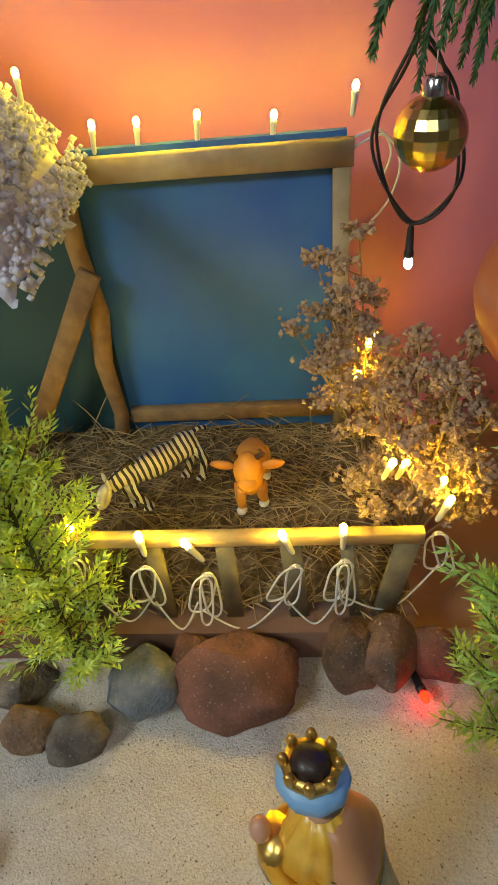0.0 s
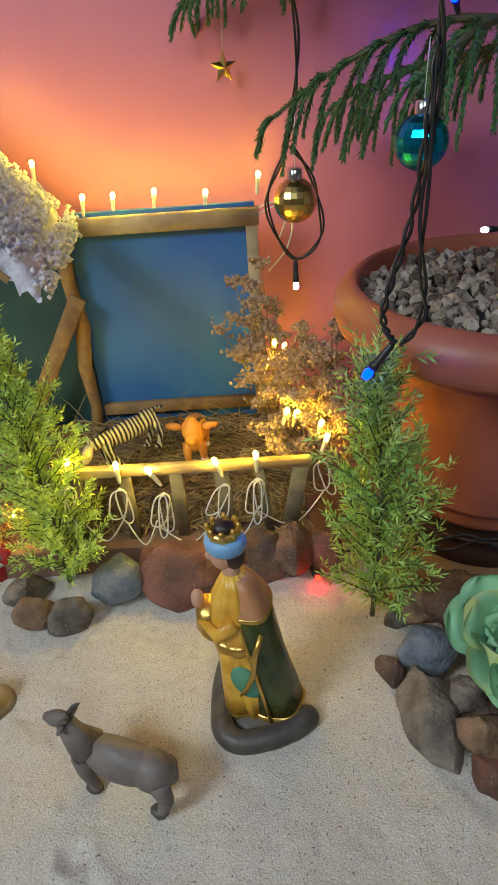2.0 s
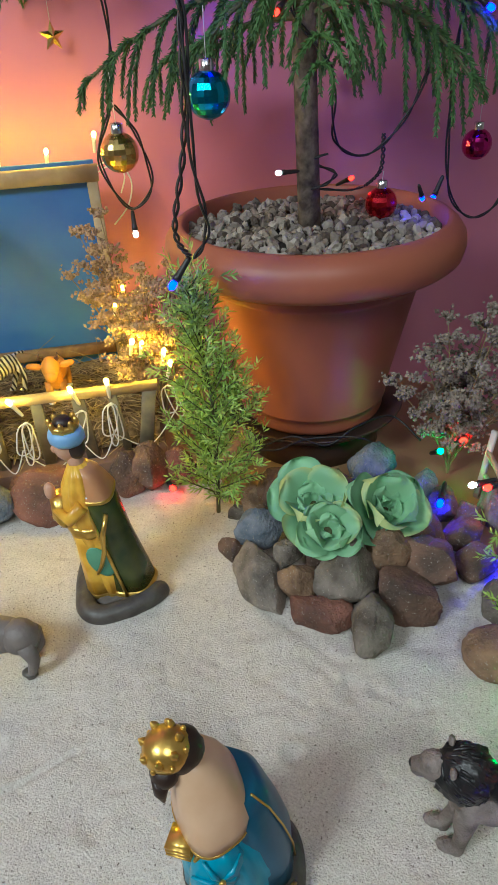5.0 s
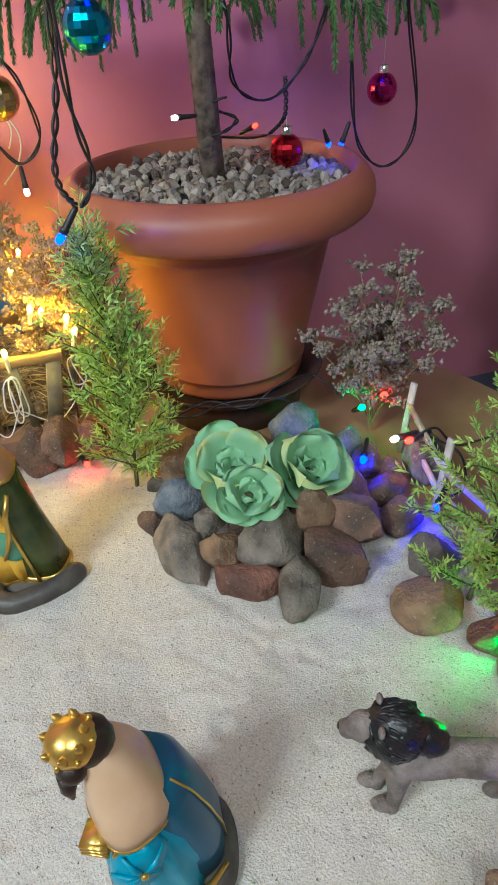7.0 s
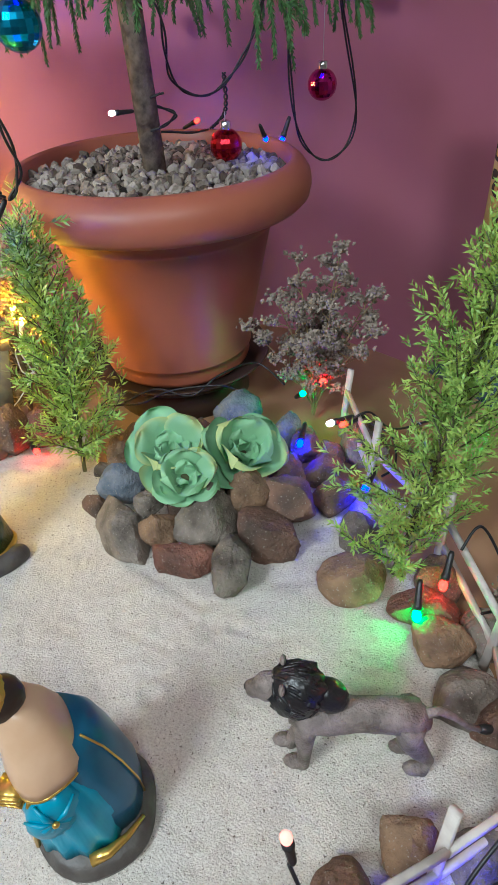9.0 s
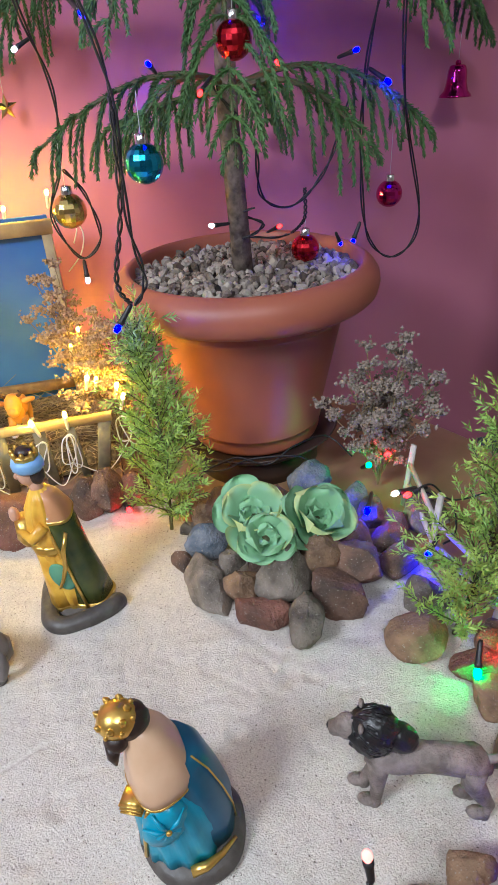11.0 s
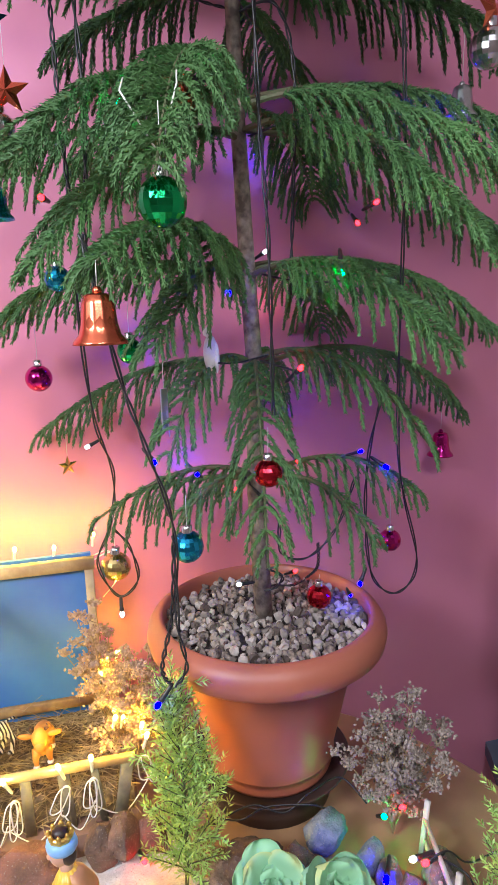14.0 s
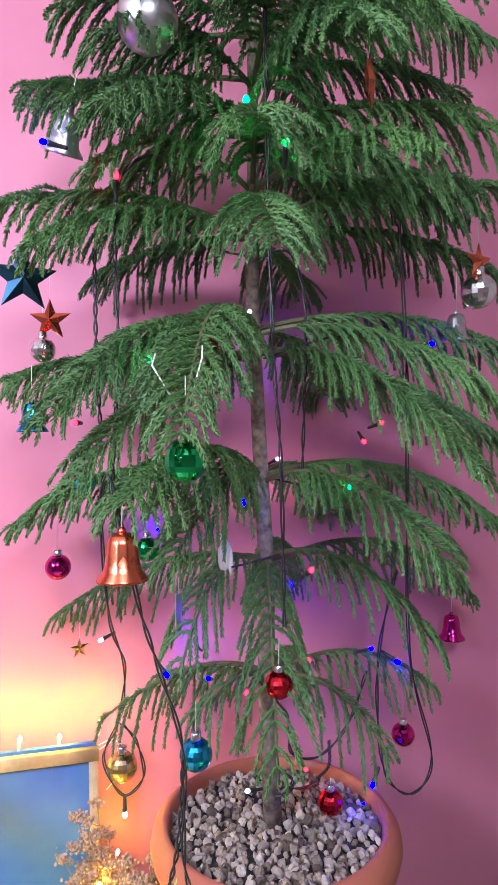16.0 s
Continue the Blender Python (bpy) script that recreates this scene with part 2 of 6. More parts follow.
BASE_GREY = material("dark_base_glaze", (0.06, 0.05, 0.045), 0.45, other=(0.1, 0.09, 0.08), scale=50, bump=0.5)
HAIR = material("dark_brown_glaze", (0.025, 0.015, 0.012), 0.4, other=(0.035, 0.02, 0.015), scale=60, bump=0.3)
GREY_TOY = material("grey_toy_rubber", (0.2, 0.17, 0.155), 0.5, other=(0.15, 0.125, 0.115), scale=40, bump=0.4, bump_scale=300)
BEIGE_TOY = material("grey_beige_toy_rubber", (0.29, 0.24, 0.215), 0.5, other=(0.13, 0.105, 0.09), scale=70, bump=1.0, bump_scale=420, detail=7.0)
BLACK_TOY = material("black_toy_rubber", (0.012, 0.012, 0.014), 0.28, other=(0.02, 0.02, 0.02), scale=60, bump=0.5, bump_scale=200)
ORANGE_TOY = material("orange_brown_toy_rubber", (0.6, 0.27, 0.04), 0.5, other=(0.5, 0.2, 0.03), scale=30, bump=0.3)
HORN = material("dark_horn", (0.1, 0.05, 0.025), 0.5, other=(0.06, 0.03, 0.02), scale=40)
WHITE_TOY = material("white_toy_rubber", (0.75, 0.72, 0.66), 0.5, other=(0.66, 0.62, 0.56), scale=40)
RED_CLOTH = material("red_felt", (0.45, 0.02, 0.02), 0.8, other=(0.35, 0.015, 0.015), scale=60, bump=0.4)
BRASS = material("tarnished_brass", (0.55, 0.45, 0.28), 0.3, 0.9, other=(0.42, 0.33, 0.2), scale=30, bump=0.1)
SILVER = material("silver_shine", (0.82, 0.82, 0.82), 0.15, 1.0, other=(0.75, 0.75, 0.76), scale=20)
SILVER_MATT = material("satin_silver", (0.7, 0.7, 0.7), 0.32, 1.0, other=(0.6, 0.6, 0.62), scale=20)
THREAD = material("pale_thread", (0.7, 0.68, 0.62), 0.7)
DARK_METAL = material("dark_room_metal", (0.1, 0.14, 0.19), 0.5, other=(0.08, 0.11, 0.15), scale=5)
FLOOR_TILE = material("grey_floor", (0.3, 0.28, 0.26), 0.5, other=(0.24, 0.22, 0.2), scale=4)
ROOM_WALL = material("beige_room_paint", (0.42, 0.38, 0.34), 0.7, other=(0.38, 0.34, 0.3), scale=3)
CEILING = material("white_ceiling", (0.75, 0.74, 0.72), 0.8, other=(0.7, 0.69, 0.67), scale=3)
SAUCER = material("dark_saucer_plastic", (0.05, 0.03, 0.025), 0.35, other=(0.07, 0.04, 0.035), scale=10)


def foil(name, colour, rough=0.12):
    return material(name, colour, rough, 1.0, other=[c * 0.75 for c in colour], scale=30)


FOIL_GOLD, FOIL_BLUE, FOIL_RED = foil("gold_foil", (0.9, 0.72, 0.25), 0.2), foil("blue_foil", (0.04, 0.45, 0.75), 0.2), foil("red_foil", (0.75, 0.03, 0.05), 0.2)
FOIL_GREEN, FOIL_PINK, FOIL_COPPER = foil("green_foil", (0.03, 0.55, 0.16)), foil("magenta_foil", (0.65, 0.03, 0.3)), foil("copper_foil", (0.8, 0.2, 0.1), 0.25)
FOIL_NAVY = foil("navy_glitter", (0.03, 0.08, 0.13), 0.45)


def stripes(name, dark, light, scale):
    """Dark bands on a pale coat."""
    m = material(name, light, 0.5, scale=40)
    n, l = m.node_tree.nodes, m.node_tree.links
    wave = n.new("ShaderNodeTexWave")
    wave.bands_direction = "X"
    wave.inputs["Scale"].default_value, wave.inputs["Distortion"].default_value, wave.inputs["Detail"].default_value = scale, 2.5, 1.0
    co = n.new("ShaderNodeTexCoord")
    ramp = n.new("ShaderNodeValToRGB")
    ramp.color_ramp.elements[0].position, ramp.color_ramp.elements[1].position = 0.4, 0.5
    ramp.color_ramp.elements[0].color, ramp.color_ramp.elements[1].color = (*dark, 1), (*light, 1)
    l.new(co.outputs["Object"], wave.inputs["Vector"])
    l.new(wave.outputs["Fac"], ramp.inputs[0])
    l.new(ramp.outputs[0], n["Principled BSDF"].inputs["Base Color"])
    return m


ZEBRA = stripes("zebra_coat", (0.03, 0.025, 0.02), (0.75, 0.71, 0.6), 48)


def spotted_cloth():
    """Ochre cloth with dark red flowers and dark rings."""
    m = material("patterned_cloth", (0.42, 0.22, 0.07), 0.9)
    n, l = m.node_tree.nodes, m.node_tree.links
    cells = n.new("ShaderNodeTexVoronoi")
    cells.inputs["Scale"].default_value = 26
    co = n.new("ShaderNodeTexCoord")
    ramp = n.new("ShaderNodeValToRGB")
    ramp.color_ramp.interpolation = "CONSTANT"
    ramp.color_ramp.elements[0].color = (0.3, 0.05, 0.02, 1)
    for p, c in ((0.22, (0.45, 0.25, 0.08)), (0.36, (0.05, 0.025, 0.02)), (0.5, (0.5, 0.3, 0.11))):
        ramp.color_ramp.elements.new(p).color = (*c, 1)
    l.new(co.outputs["Object"], cells.inputs["Vector"])
    l.new(cells.outputs["Distance"], ramp.inputs[0])
    l.new(ramp.outputs[0], n["Principled BSDF"].inputs["Base Color"])
    return m


CLOTH = spotted_cloth()
WARM_GLOW = glow("warm_bulb", (1.0, 0.7, 0.03), 480)
WARM_SOFT = glow("soft_warm_bulb", (1.0, 0.6, 0.04), 480)
RED_GLOW, GREEN_GLOW = glow("red_bulb", (1.0, 0.0012, 0.002), 36), glow("green_bulb", (0.0004, 1.0, 0.09), 100)
PINK_GLOW = glow("pink_bulb", (1.0, 0.2, 0.17), 2.4)
BLUE_GLOW, WHITE_GLOW = glow("blue_bulb", (0.003, 0.0008, 1.0), 190), glow("white_bulb", (0.75, 0.9, 1.0), 12)


# ---- the room ----
def room():
    for name, lo, hi, mat, label, cat in (
            ("wall_north", (-2.4, 0.785, -0.76), (2.4, 0.95, 2.3), WALL, "pink painted wall behind the table", "wall"),
            ("wall_south", (-2.4, -3.1, -0.76), (2.4, -3.0, 2.3), ROOM_WALL, "plain beige wall of the room", "wall"),
            ("wall_west", (-2.5, -3.1, -0.76), (-2.4, 1.0, 2.3), ROOM_WALL, "plain beige wall of the room", "wall"),
            ("wall_east", (2.4, -3.1, -0.76), (2.5, 1.0, 2.3), ROOM_WALL, "plain beige wall of the room", "wall"),
            ("floor", (-2.5, -3.1, -0.8), (2.5, 1.0, -0.76), FLOOR_TILE, "plain grey tiled floor", "floor"),
            ("ceiling", (-2.5, -3.1, 2.3), (2.5, 1.0, 2.36), CEILING, "white painted ceiling", "ceiling")):
        solo(name, block(bmesh.new(), lo, hi), mat, label, cat, kind="structure", smooth=False)


def table():
    t = thing("round_table", "brown wooden table with rounded end carrying the crib", "table", at=pose(0.19, 0.12, 0))
    bm = lathe(bmesh.new(), [(0, -0.045), (0.65, -0.045), (0.677, -0.036), (0.685, -0.024), (0.68, -0.012), (0.672, -0.008), (0, -0.008)], 128)
    for v in bm.verts:
        if v.co.x < 0:
            r = math.hypot(v.co.x, v.co.y) or 1.0
            c, s = abs(v.co.x) / r, v.co.y / r
            v.co.x, v.co.y = -1.35 * r * c ** 0.45, r * math.copysign(abs(s) ** 0.45, s)
    part("tabletop", bm, TABLE, t)
    part("pedestal", lathe(bmesh.new(), [(0.3, -0.76), (0.3, -0.72), (0.08, -0.68), (0.07, -0.1), (0.2, -0.045)], 40), TABLE, t)


def chair():
    c = thing("chair", "chair with patterned cloth cover on blue-grey frame", "chair", at=pose(1.2, 0.42, -0.76, 0, 0, -20))
    bm = bmesh.new()
    bar(bm, (0, 0, 0.9), (0, 0, 1.24), 0.42, 0.06, 0.45, (0, 1, 0))
    part("backrest", bm, CLOTH, c, "ochre cloth with dark red flowers")
    part("frame", block(bmesh.new(), (-0.17, -0.02, 0.42), (0.19, 0.02, 0.9)), DARK_METAL, c, smooth=False)
    part("seat", block(bmesh.new(), (-0.2, 0.02, 0.42), (0.2, 0.42, 0.46)), DARK_METAL, c, smooth=False)
    for x in (-0.17, 0.17):
        for y in (0.0, 0.38):
            part("leg", tube(bmesh.new(), [(x, y, 0), (x, y, 0.43)], 0.014), DARK_METAL, c)


room()
table()
chair()


# ---- the sand bed ----
def sand_height(x, y):
    p = Vector((x, y, 0))
    z = 0.004 * noise.noise(p * 9) + 0.0022 * noise.noise(p * 28) + 0.0011 * noise.noise(p * 75)
    for cx, cy, r, d in ((-0.135, 0.0, 0.013, 0.006), (-0.115, -0.03, 0.014, 0.007), (-0.15, -0.03, 0.011, 0.005), (-0.09, -0.045, 0.012, 0.006), (-0.125, -0.07, 0.012, 0.006),
                         (-0.1, -0.085, 0.009, 0.005), (-0.2, 0.15, 0.022, 0.004), (0.22, -0.12, 0.01, 0.004), (0.3, -0.06, 0.014, 0.004), (0.02, -0.15, 0.012, 0.003)):
        q = ((x - cx) ** 2 + (y - cy) ** 2) / r ** 2
        z += d * (-math.exp(-q) + 0.3 * math.exp(-(math.sqrt(q) - 1.5) ** 2 * 4))
    for ax, ay, bx, by, w, d in ((-0.12, -0.12, 0.0, -0.07, 0.003, 0.003), (0.24, 0.06, 0.33, -0.07, 0.007, 0.0012), (0.2, -0.02, 0.25, -0.07, 0.005, 0.0014), (-0.2, 0.24, -0.16, 0.3, 0.006, 0.004), (0.3, -0.05, 0.36, -0.1, 0.006, 0.0012)):
        t = max(0.0, min(1.0, ((x - ax) * (bx - ax) + (y - ay) * (by - ay)) / ((bx - ax) ** 2 + (by - ay) ** 2)))
        q = ((x - ax - t * (bx - ax)) ** 2 + (y - ay - t * (by - ay)) ** 2) / w ** 2
        z += d * (-math.exp(-q) + 0.25 * math.exp(-(math.sqrt(q) - 1.7) ** 2 * 2))
    dent = noise.noise(p * 55 + Vector((3, 7, 0)))
    return z - 0.004 * max(0.0, dent - 0.3)


def sand_bed():
    n, m = 380, 300
    x0, x1, y0, y1 = -0.45, 0.57, -0.372, 0.42
    verts, faces = [], []
    for j in range(m + 1):
        for i in range(n + 1):
            x, y = x0 + (x1 - x0) * i / n, y0 + (y1 - y0) * j / m
            edge = 0.545 if y < 0.12 else 0.545 - 1.9 * (y - 0.12)
            drop = max(0.0, (x - max(edge, 0.2)) / 0.03) + max(0.0, (-0.35 - y) / 0.02)
            verts.append((x, y, sand_height(x, y) - 0.012 * min(drop, 1.0)))
    for j in range(m):
        for i in range(n):
            a = j * (n + 1) + i
            faces.append((a, a + 1, a + n + 2, a + n + 1))
    me = bpy.data.meshes.new("sand")
    me.from_pydata(verts, [], faces)
    me.polygons.foreach_set("use_smooth", [True] * len(faces))
    me.materials.append(SAND)
    tagged(new("sand", me), "pale fine sand with prints and grooves on the table", "sand", kind="stuff")


sand_bed()


# ---- stones ----
def stone_mesh(size, seed, cut=15, rough=0.22):
    """A worn stone: a rough ellipsoid cut by flat facets."""
    rnd = random.Random(seed)
    bm = ball(bmesh.new(), (0, 0, 0), 1.0, seg=34, rings=24, rough=rough, freq=1.4, seed=seed)
    planes = []
    for _ in range(cut):
        d = Vector((rnd.gauss(0, 1), rnd.gauss(0, 1), rnd.gauss(0, 0.8))).normalized()
        planes.append((d, rnd.uniform(0.6, 0.86)))
    for v in bm.verts:
        for d, k in planes:
            over = v.co.dot(d) - k
            if over > 0:
                v.co -= d * over * 0.86
        v.co += v.co.normalized() * (0.05 * noise.noise(v.co * 4 + Vector((seed, 0, 0))) + 0.035 * noise.noise(v.co * 10 + Vector((0, seed, 0))))
        v.co = Vector((v.co.x * size[0], v.co.y * size[1], v.co.z * size[2])) * 1.23
    return bm


def stone(x, y, z, size, mat, seed, label, turn=(0, 0, 0), group="stones"):
    ob = solo("stone", stone_mesh(size, seed), mat, label, "stone", group, at=pose(x, y, z, *turn))
    ob.data.set_sharp_from_angle(angle=radians(38))


GREYS, BLUES, BROWNS = "rough grey stone lying in sand", "blue-grey speckled stone lying in sand", "dark brown rounded stone lying in sand"
OCHRES, REDS = "ochre brown angular stone lying on others", "reddish brown worn stone lying in sand"


def rockery():
    g = "stones round the succulents"
    stone(0.248, 0.195, 0.03, (0.034, 0.028, 0.026), STONE_BLUE, 11, BLUES, (0, 10, 10), g)
    stone(0.232, 0.112, 0.012, (0.032, 0.055, 0.028), STONE_GREY, 12, GREYS, (10, 20, 25), g)
    stone(0.272, 0.122, 0.042, (0.019, 0.017, 0.016), STONE_GREY, 13, GREYS, (0, 0, 40), g)
    stone(0.279, 0.083, 0.025, (0.025, 0.025, 0.026), STONE_OCHRE, 14, OCHRES, (0, 0, 15), g)
    stone(0.335, 0.075, 0.034, (0.041, 0.036, 0.041), STONE_GREY, 25, "large rounded grey stone before the succulents", (-25, 0, 10), g)
    stone(0.295, 0.042, 0.01, (0.043, 0.023, 0.02), STONE_RED, 16, REDS, (0, 5, -20), g)
    stone(0.346, 0.005, 0.02, (0.025, 0.034, 0.027), STONE_GREY, 17, GREYS, (0, 10, -30), g)
    stone(0.402, 0.035, 0.022, (0.038, 0.034, 0.028), STONE_BROWN, 18, BROWNS, (0, 10, -35), g)
    stone(0.397, 0.088, 0.052, (0.029, 0.022, 0.024), STONE_OCHRE, 19, OCHRES, (-15, 0, 5), g)
    stone(0.452, 0.075, 0.034, (0.03, 0.034, 0.037), STONE_BROWN, 20, BROWNS, (0, -8, 15), g)
    stone(0.508, 0.072, 0.018, (0.028, 0.026, 0.022), STONE_BROWN, 21, BROWNS, (0, 0, 30), g)
    stone(0.451, 0.29, 0.036, (0.037, 0.03, 0.038), STONE_BLUE, 22, "blue-grey stone leaning by the pot", (0, 20, 20), g)
    stone(0.519, 0.185, 0.025, (0.028, 0.024, 0.024), STONE_GREY, 23, GREYS, (0, 0, 60), g)
    stone(0.469, 0.13, 0.028, (0.022, 0.024, 0.022), STONE_OCHRE, 24, OCHRES, (0, 0, 60), g)
    stone(0.522, 0.122, 0.02, (0.026, 0.022, 0.02), STONE_BROWN, 26, BROWNS, (0, 0, 10), g)
    stone(0.505, 0.225, 0.026, (0.024, 0.022, 0.026), STONE_BLUE, 27, BLUES, (0, 0, 10), g)
    stone(0.605, 0.17, 0.018, (0.034, 0.04, 0.03), STONE_GREY, 28, GREYS, (0, 0, 10), g)
    stone(0.55, 0.16, 0.015, (0.024, 0.02, 0.018), STONE_BROWN, 29, BROWNS, (0, 0, 80), g)
    stone(0.26, 0.275, 0.018, (0.028, 0.026, 0.026), STONE_OCHRE, 30, OCHRES, (0, 0, 30), g)
    stone(0.31, 0.26, 0.03, (0.045, 0.04, 0.034), STONE_BROWN, 31, "dark brown stone hidden behind the succulents", (0, 0, 30), g)
    stone(0.37, 0.225, 0.03, (0.05, 0.04, 0.034), STONE_BROWN, 32, "dark brown stone hidden behind the succulents", (0, 0, 50), g)
    stone(0.34, 0.15, 0.03, (0.05, 0.04, 0.034), STONE_BROWN, 33, "dark brown stone hidden under the succulents", (0, 0, 50), g)
    stone(0.41, 0.15, 0.03, (0.045, 0.04, 0.034), STONE_BROWN, 34, "dark brown stone hidden under the succulents", (0, 0, 20), g)
    stone(0.205, 0.185, 0.004, (0.016, 0.022, 0.014), STONE_BROWN, 35, BROWNS, (0, 0, 20), g)
    g = "stones along the fence"
    stone(0.476, -0.07, 0.016, (0.036, 0.033, 0.025), STONE_OCHRE, 41, "flat ochre brown stone lying in sand", (0, 12, 20), g)
    stone(0.53, -0.128, 0.012, (0.038, 0.024, 0.018), STONE_RED, 42, REDS, (0, 0, -20), g)
    stone(0.523, -0.175, 0.014, (0.032, 0.026, 0.022), STONE_OCHRE, 43, "rounded stone lying before the fence", (0, 0, -15), g)
    stone(0.512, -0.232, 0.012, (0.035, 0.03, 0.022), STONE_GREY, 44, GREYS, (0, 0, 10), g)
    stone(0.528, -0.27, 0.014, (0.03, 0.026, 0.022), STONE_BROWN, 45, BROWNS, (0, 0, 10), g)
    stone(0.52, 0.005, 0.01, (0.03, 0.03, 0.022), STONE_GREY, 46, GREYS, (0, 0, 10), g)
    stone(0.565, -0.1, 0.014, (0.028, 0.026, 0.024), STONE_BROWN, 47, BROWNS, (0, 0, 40), g)
    stone(0.575, -0.18, 0.016, (0.03, 0.026, 0.024), STONE_GREY, 48, GREYS, (0, 0, 70), g)
    stone(0.545, -0.32, 0.014, (0.03, 0.03, 0.022), STONE_GREY, 49, GREYS, (0, 0, 70), g)
    stone(0.392, -0.335, 0.016, (0.026, 0.024, 0.024), STONE_OCHRE, 50, OCHRES, (0, 0, 20), g)
    stone(0.33, -0.345, 0.012, (0.024, 0.024, 0.024), STONE_BROWN, 51, BROWNS, (0, 0, 20), g)
    stone(0.45, -0.36, 0.012, (0.028, 0.024, 0.022), STONE_GREY, 52, GREYS, (0, 0, 20), g)
    stone(0.24, -0.355, 0.01, (0.035, 0.024, 0.02), STONE_GREY, 53, GREYS, (0, 0, 5), g)
    g = "stones before the stable"
    stone(-0.142, 0.345, 0.02, (0.04, 0.032, 0.032), STONE_BLUE, 61, "blue-grey worn stone before the stable", (0, 0, 10), g)
    stone(-0.04, 0.348, 0.024, (0.062, 0.045, 0.04), STONE_RED, 62, "large red-brown stone before the stable", (0, 0, 5), g)
    stone(0.066, 0.372, 0.03, (0.028, 0.03, 0.042), STONE_BROWN, 63, "dark glittering stone block before the stable", (0, 0, 5), g)
    stone(0.104, 0.37, 0.03, (0.03, 0.032, 0.042), STONE_BROWN, 64, "dark glittering stone block before the stable", (0, 0, 50), g)
    stone(0.15, 0.375, 0.018, (0.022, 0.03, 0.035), STONE_RED, 65, "red-brown stone beside the stable", (0, 0, 50), g)
    stone(-0.197, 0.292, 0.014, (0.027, 0.024, 0.022), STONE_GREY, 66, GREYS, (0, 0, 20), g)
    stone(-0.25, 0.3, 0.014, (0.026, 0.023, 0.022), STONE_OCHRE, 67, "small grey-brown stone lying in sand", (0, 0, 20), g)
    stone(-0.27, 0.345, 0.012, (0.028, 0.024, 0.02), STONE_GREY, 68, GREYS, (0, 0, 60), g)
    stone(0.225, 0.262, 0.004, (0.014, 0.013, 0.012), STONE_GREY, 69, "small grey stone lying in sand", (0, 0, 0), g)
    stone(-0.09, 0.37, 0.02, (0.03, 0.03, 0.03), STONE_RED, 70, REDS, (0, 0, 0), g)


rockery()


# ---- the pot ----
POT = Vector((0.40, 0.475, 0.0))


def pot():
    stand = thing("pot_stand", "low dark stand under the plant saucer", "stand", at=pose(POT.x, POT.y, -0.008))
    part("body", lathe(bmesh.new(), [(0, 0), (0.12, 0), (0.12, 0.05), (0.11, 0.056), (0, 0.056)], 40), SAUCER, stand)
    s = thing("plant_saucer", "dark brown plastic saucer under the pot", "saucer", at=pose(POT.x, POT.y, 0.048))
    part("dish", lathe(bmesh.new(), [(0, 0), (0.135, 0), (0.155, 0.018), (0.158, 0.02), (0.155, 0.022), (0.135, 0.006), (0, 0.006)], 64), SAUCER, s)
    p = thing("flower_pot", "terracotta coloured plastic pot with broad rim", "pot", at=pose(POT.x, POT.y, 0.055))
    prof = [(0, 0), (0.112, 0), (0.12, 0.004), (0.123, 0.012), (0.12, 0.017), (0.123, 0.03), (0.1265, 0.032), (0.127, 0.036), (0.1245, 0.039), (0.15, 0.16), (0.165, 0.228),
            (0.168, 0.23), (0.169, 0.235), (0.167, 0.238), (0.1745, 0.268), (0.178, 0.275)]
    part("body", lathe(bmesh.new(), prof, 96), TERRACOTTA, p)
    rim = [(0.174, 0.272), (0.204, 0.26), (0.214, 0.262), (0.222, 0.27), (0.2255, 0.286), (0.223, 0.301), (0.215, 0.313), (0.204, 0.321), (0.198, 0.3225), (0.194, 0.319), (0.192, 0.306), (0.188, 0.286), (0.18, 0.278)]
    part("rim", lathe(bmesh.new(), rim, 96), TERRACOTTA, p, "broad rounded rim")
    g = lathe(bmesh.new(), [(0, 0.296), (0.1, 0.294), (0.1905, 0.289)], 48)
    part("soil", g, SOIL, p, "dark gritty soil")
    rnd = random.Random(5)
    shapes = []
    for k in range(9):
        bm = ball(bmesh.new(), (0, 0, 0), 1.0, seg=8, rings=6, rough=0.5, freq=1.5, seed=k * 3.1)
        d = Vector((rnd.gauss(0, 1), rnd.gauss(0, 1), rnd.gauss(0, 1))).normalized()
        for v in bm.verts:
            o = v.co.dot(d) - 0.5
            if o > 0:
                v.co -= d * o
        shapes.append(finish("pebble", bm, PEBBLE, False))
    loose = bmesh.new()
    for k in range(600):
        a, r = k * 2.39996, 0.186 * math.sqrt((k + 0.5) / 300)
        size = rnd.uniform(0.0048, 0.0112)
        lift = 0.3005 + rnd.uniform(-0.002, 0.003)
        if k >= 300:
            a, r, lift = rnd.uniform(0, 6.283), 0.183 * math.sqrt(rnd.random()), lift - 0.003
        m = Matrix.LocRotScale((r * math.cos(a), r * math.sin(a), lift + 0.004 * (1 - r / 0.186)), Euler((rnd.uniform(0, 6), rnd.uniform(0, 6), rnd.uniform(0, 6))), (size * rnd.uniform(0.9, 1.4), size, size * rnd.uniform(0.6, 1)))
        if k < 300:
            ob = new("pebble", shapes[k % 9])
            ob.parent = p
            ob.matrix_basis = m
        else:
            ball(loose, m.translation, (size * 1.2, size, size * 0.8), m.to_3x3().normalized(), 7, 5, rough=0.4, freq=1.5, seed=k)
    tagged(part("gravel", loose, GRAVEL, p, "pale mixed gravel", smooth=False), kind="stuff")


pot()


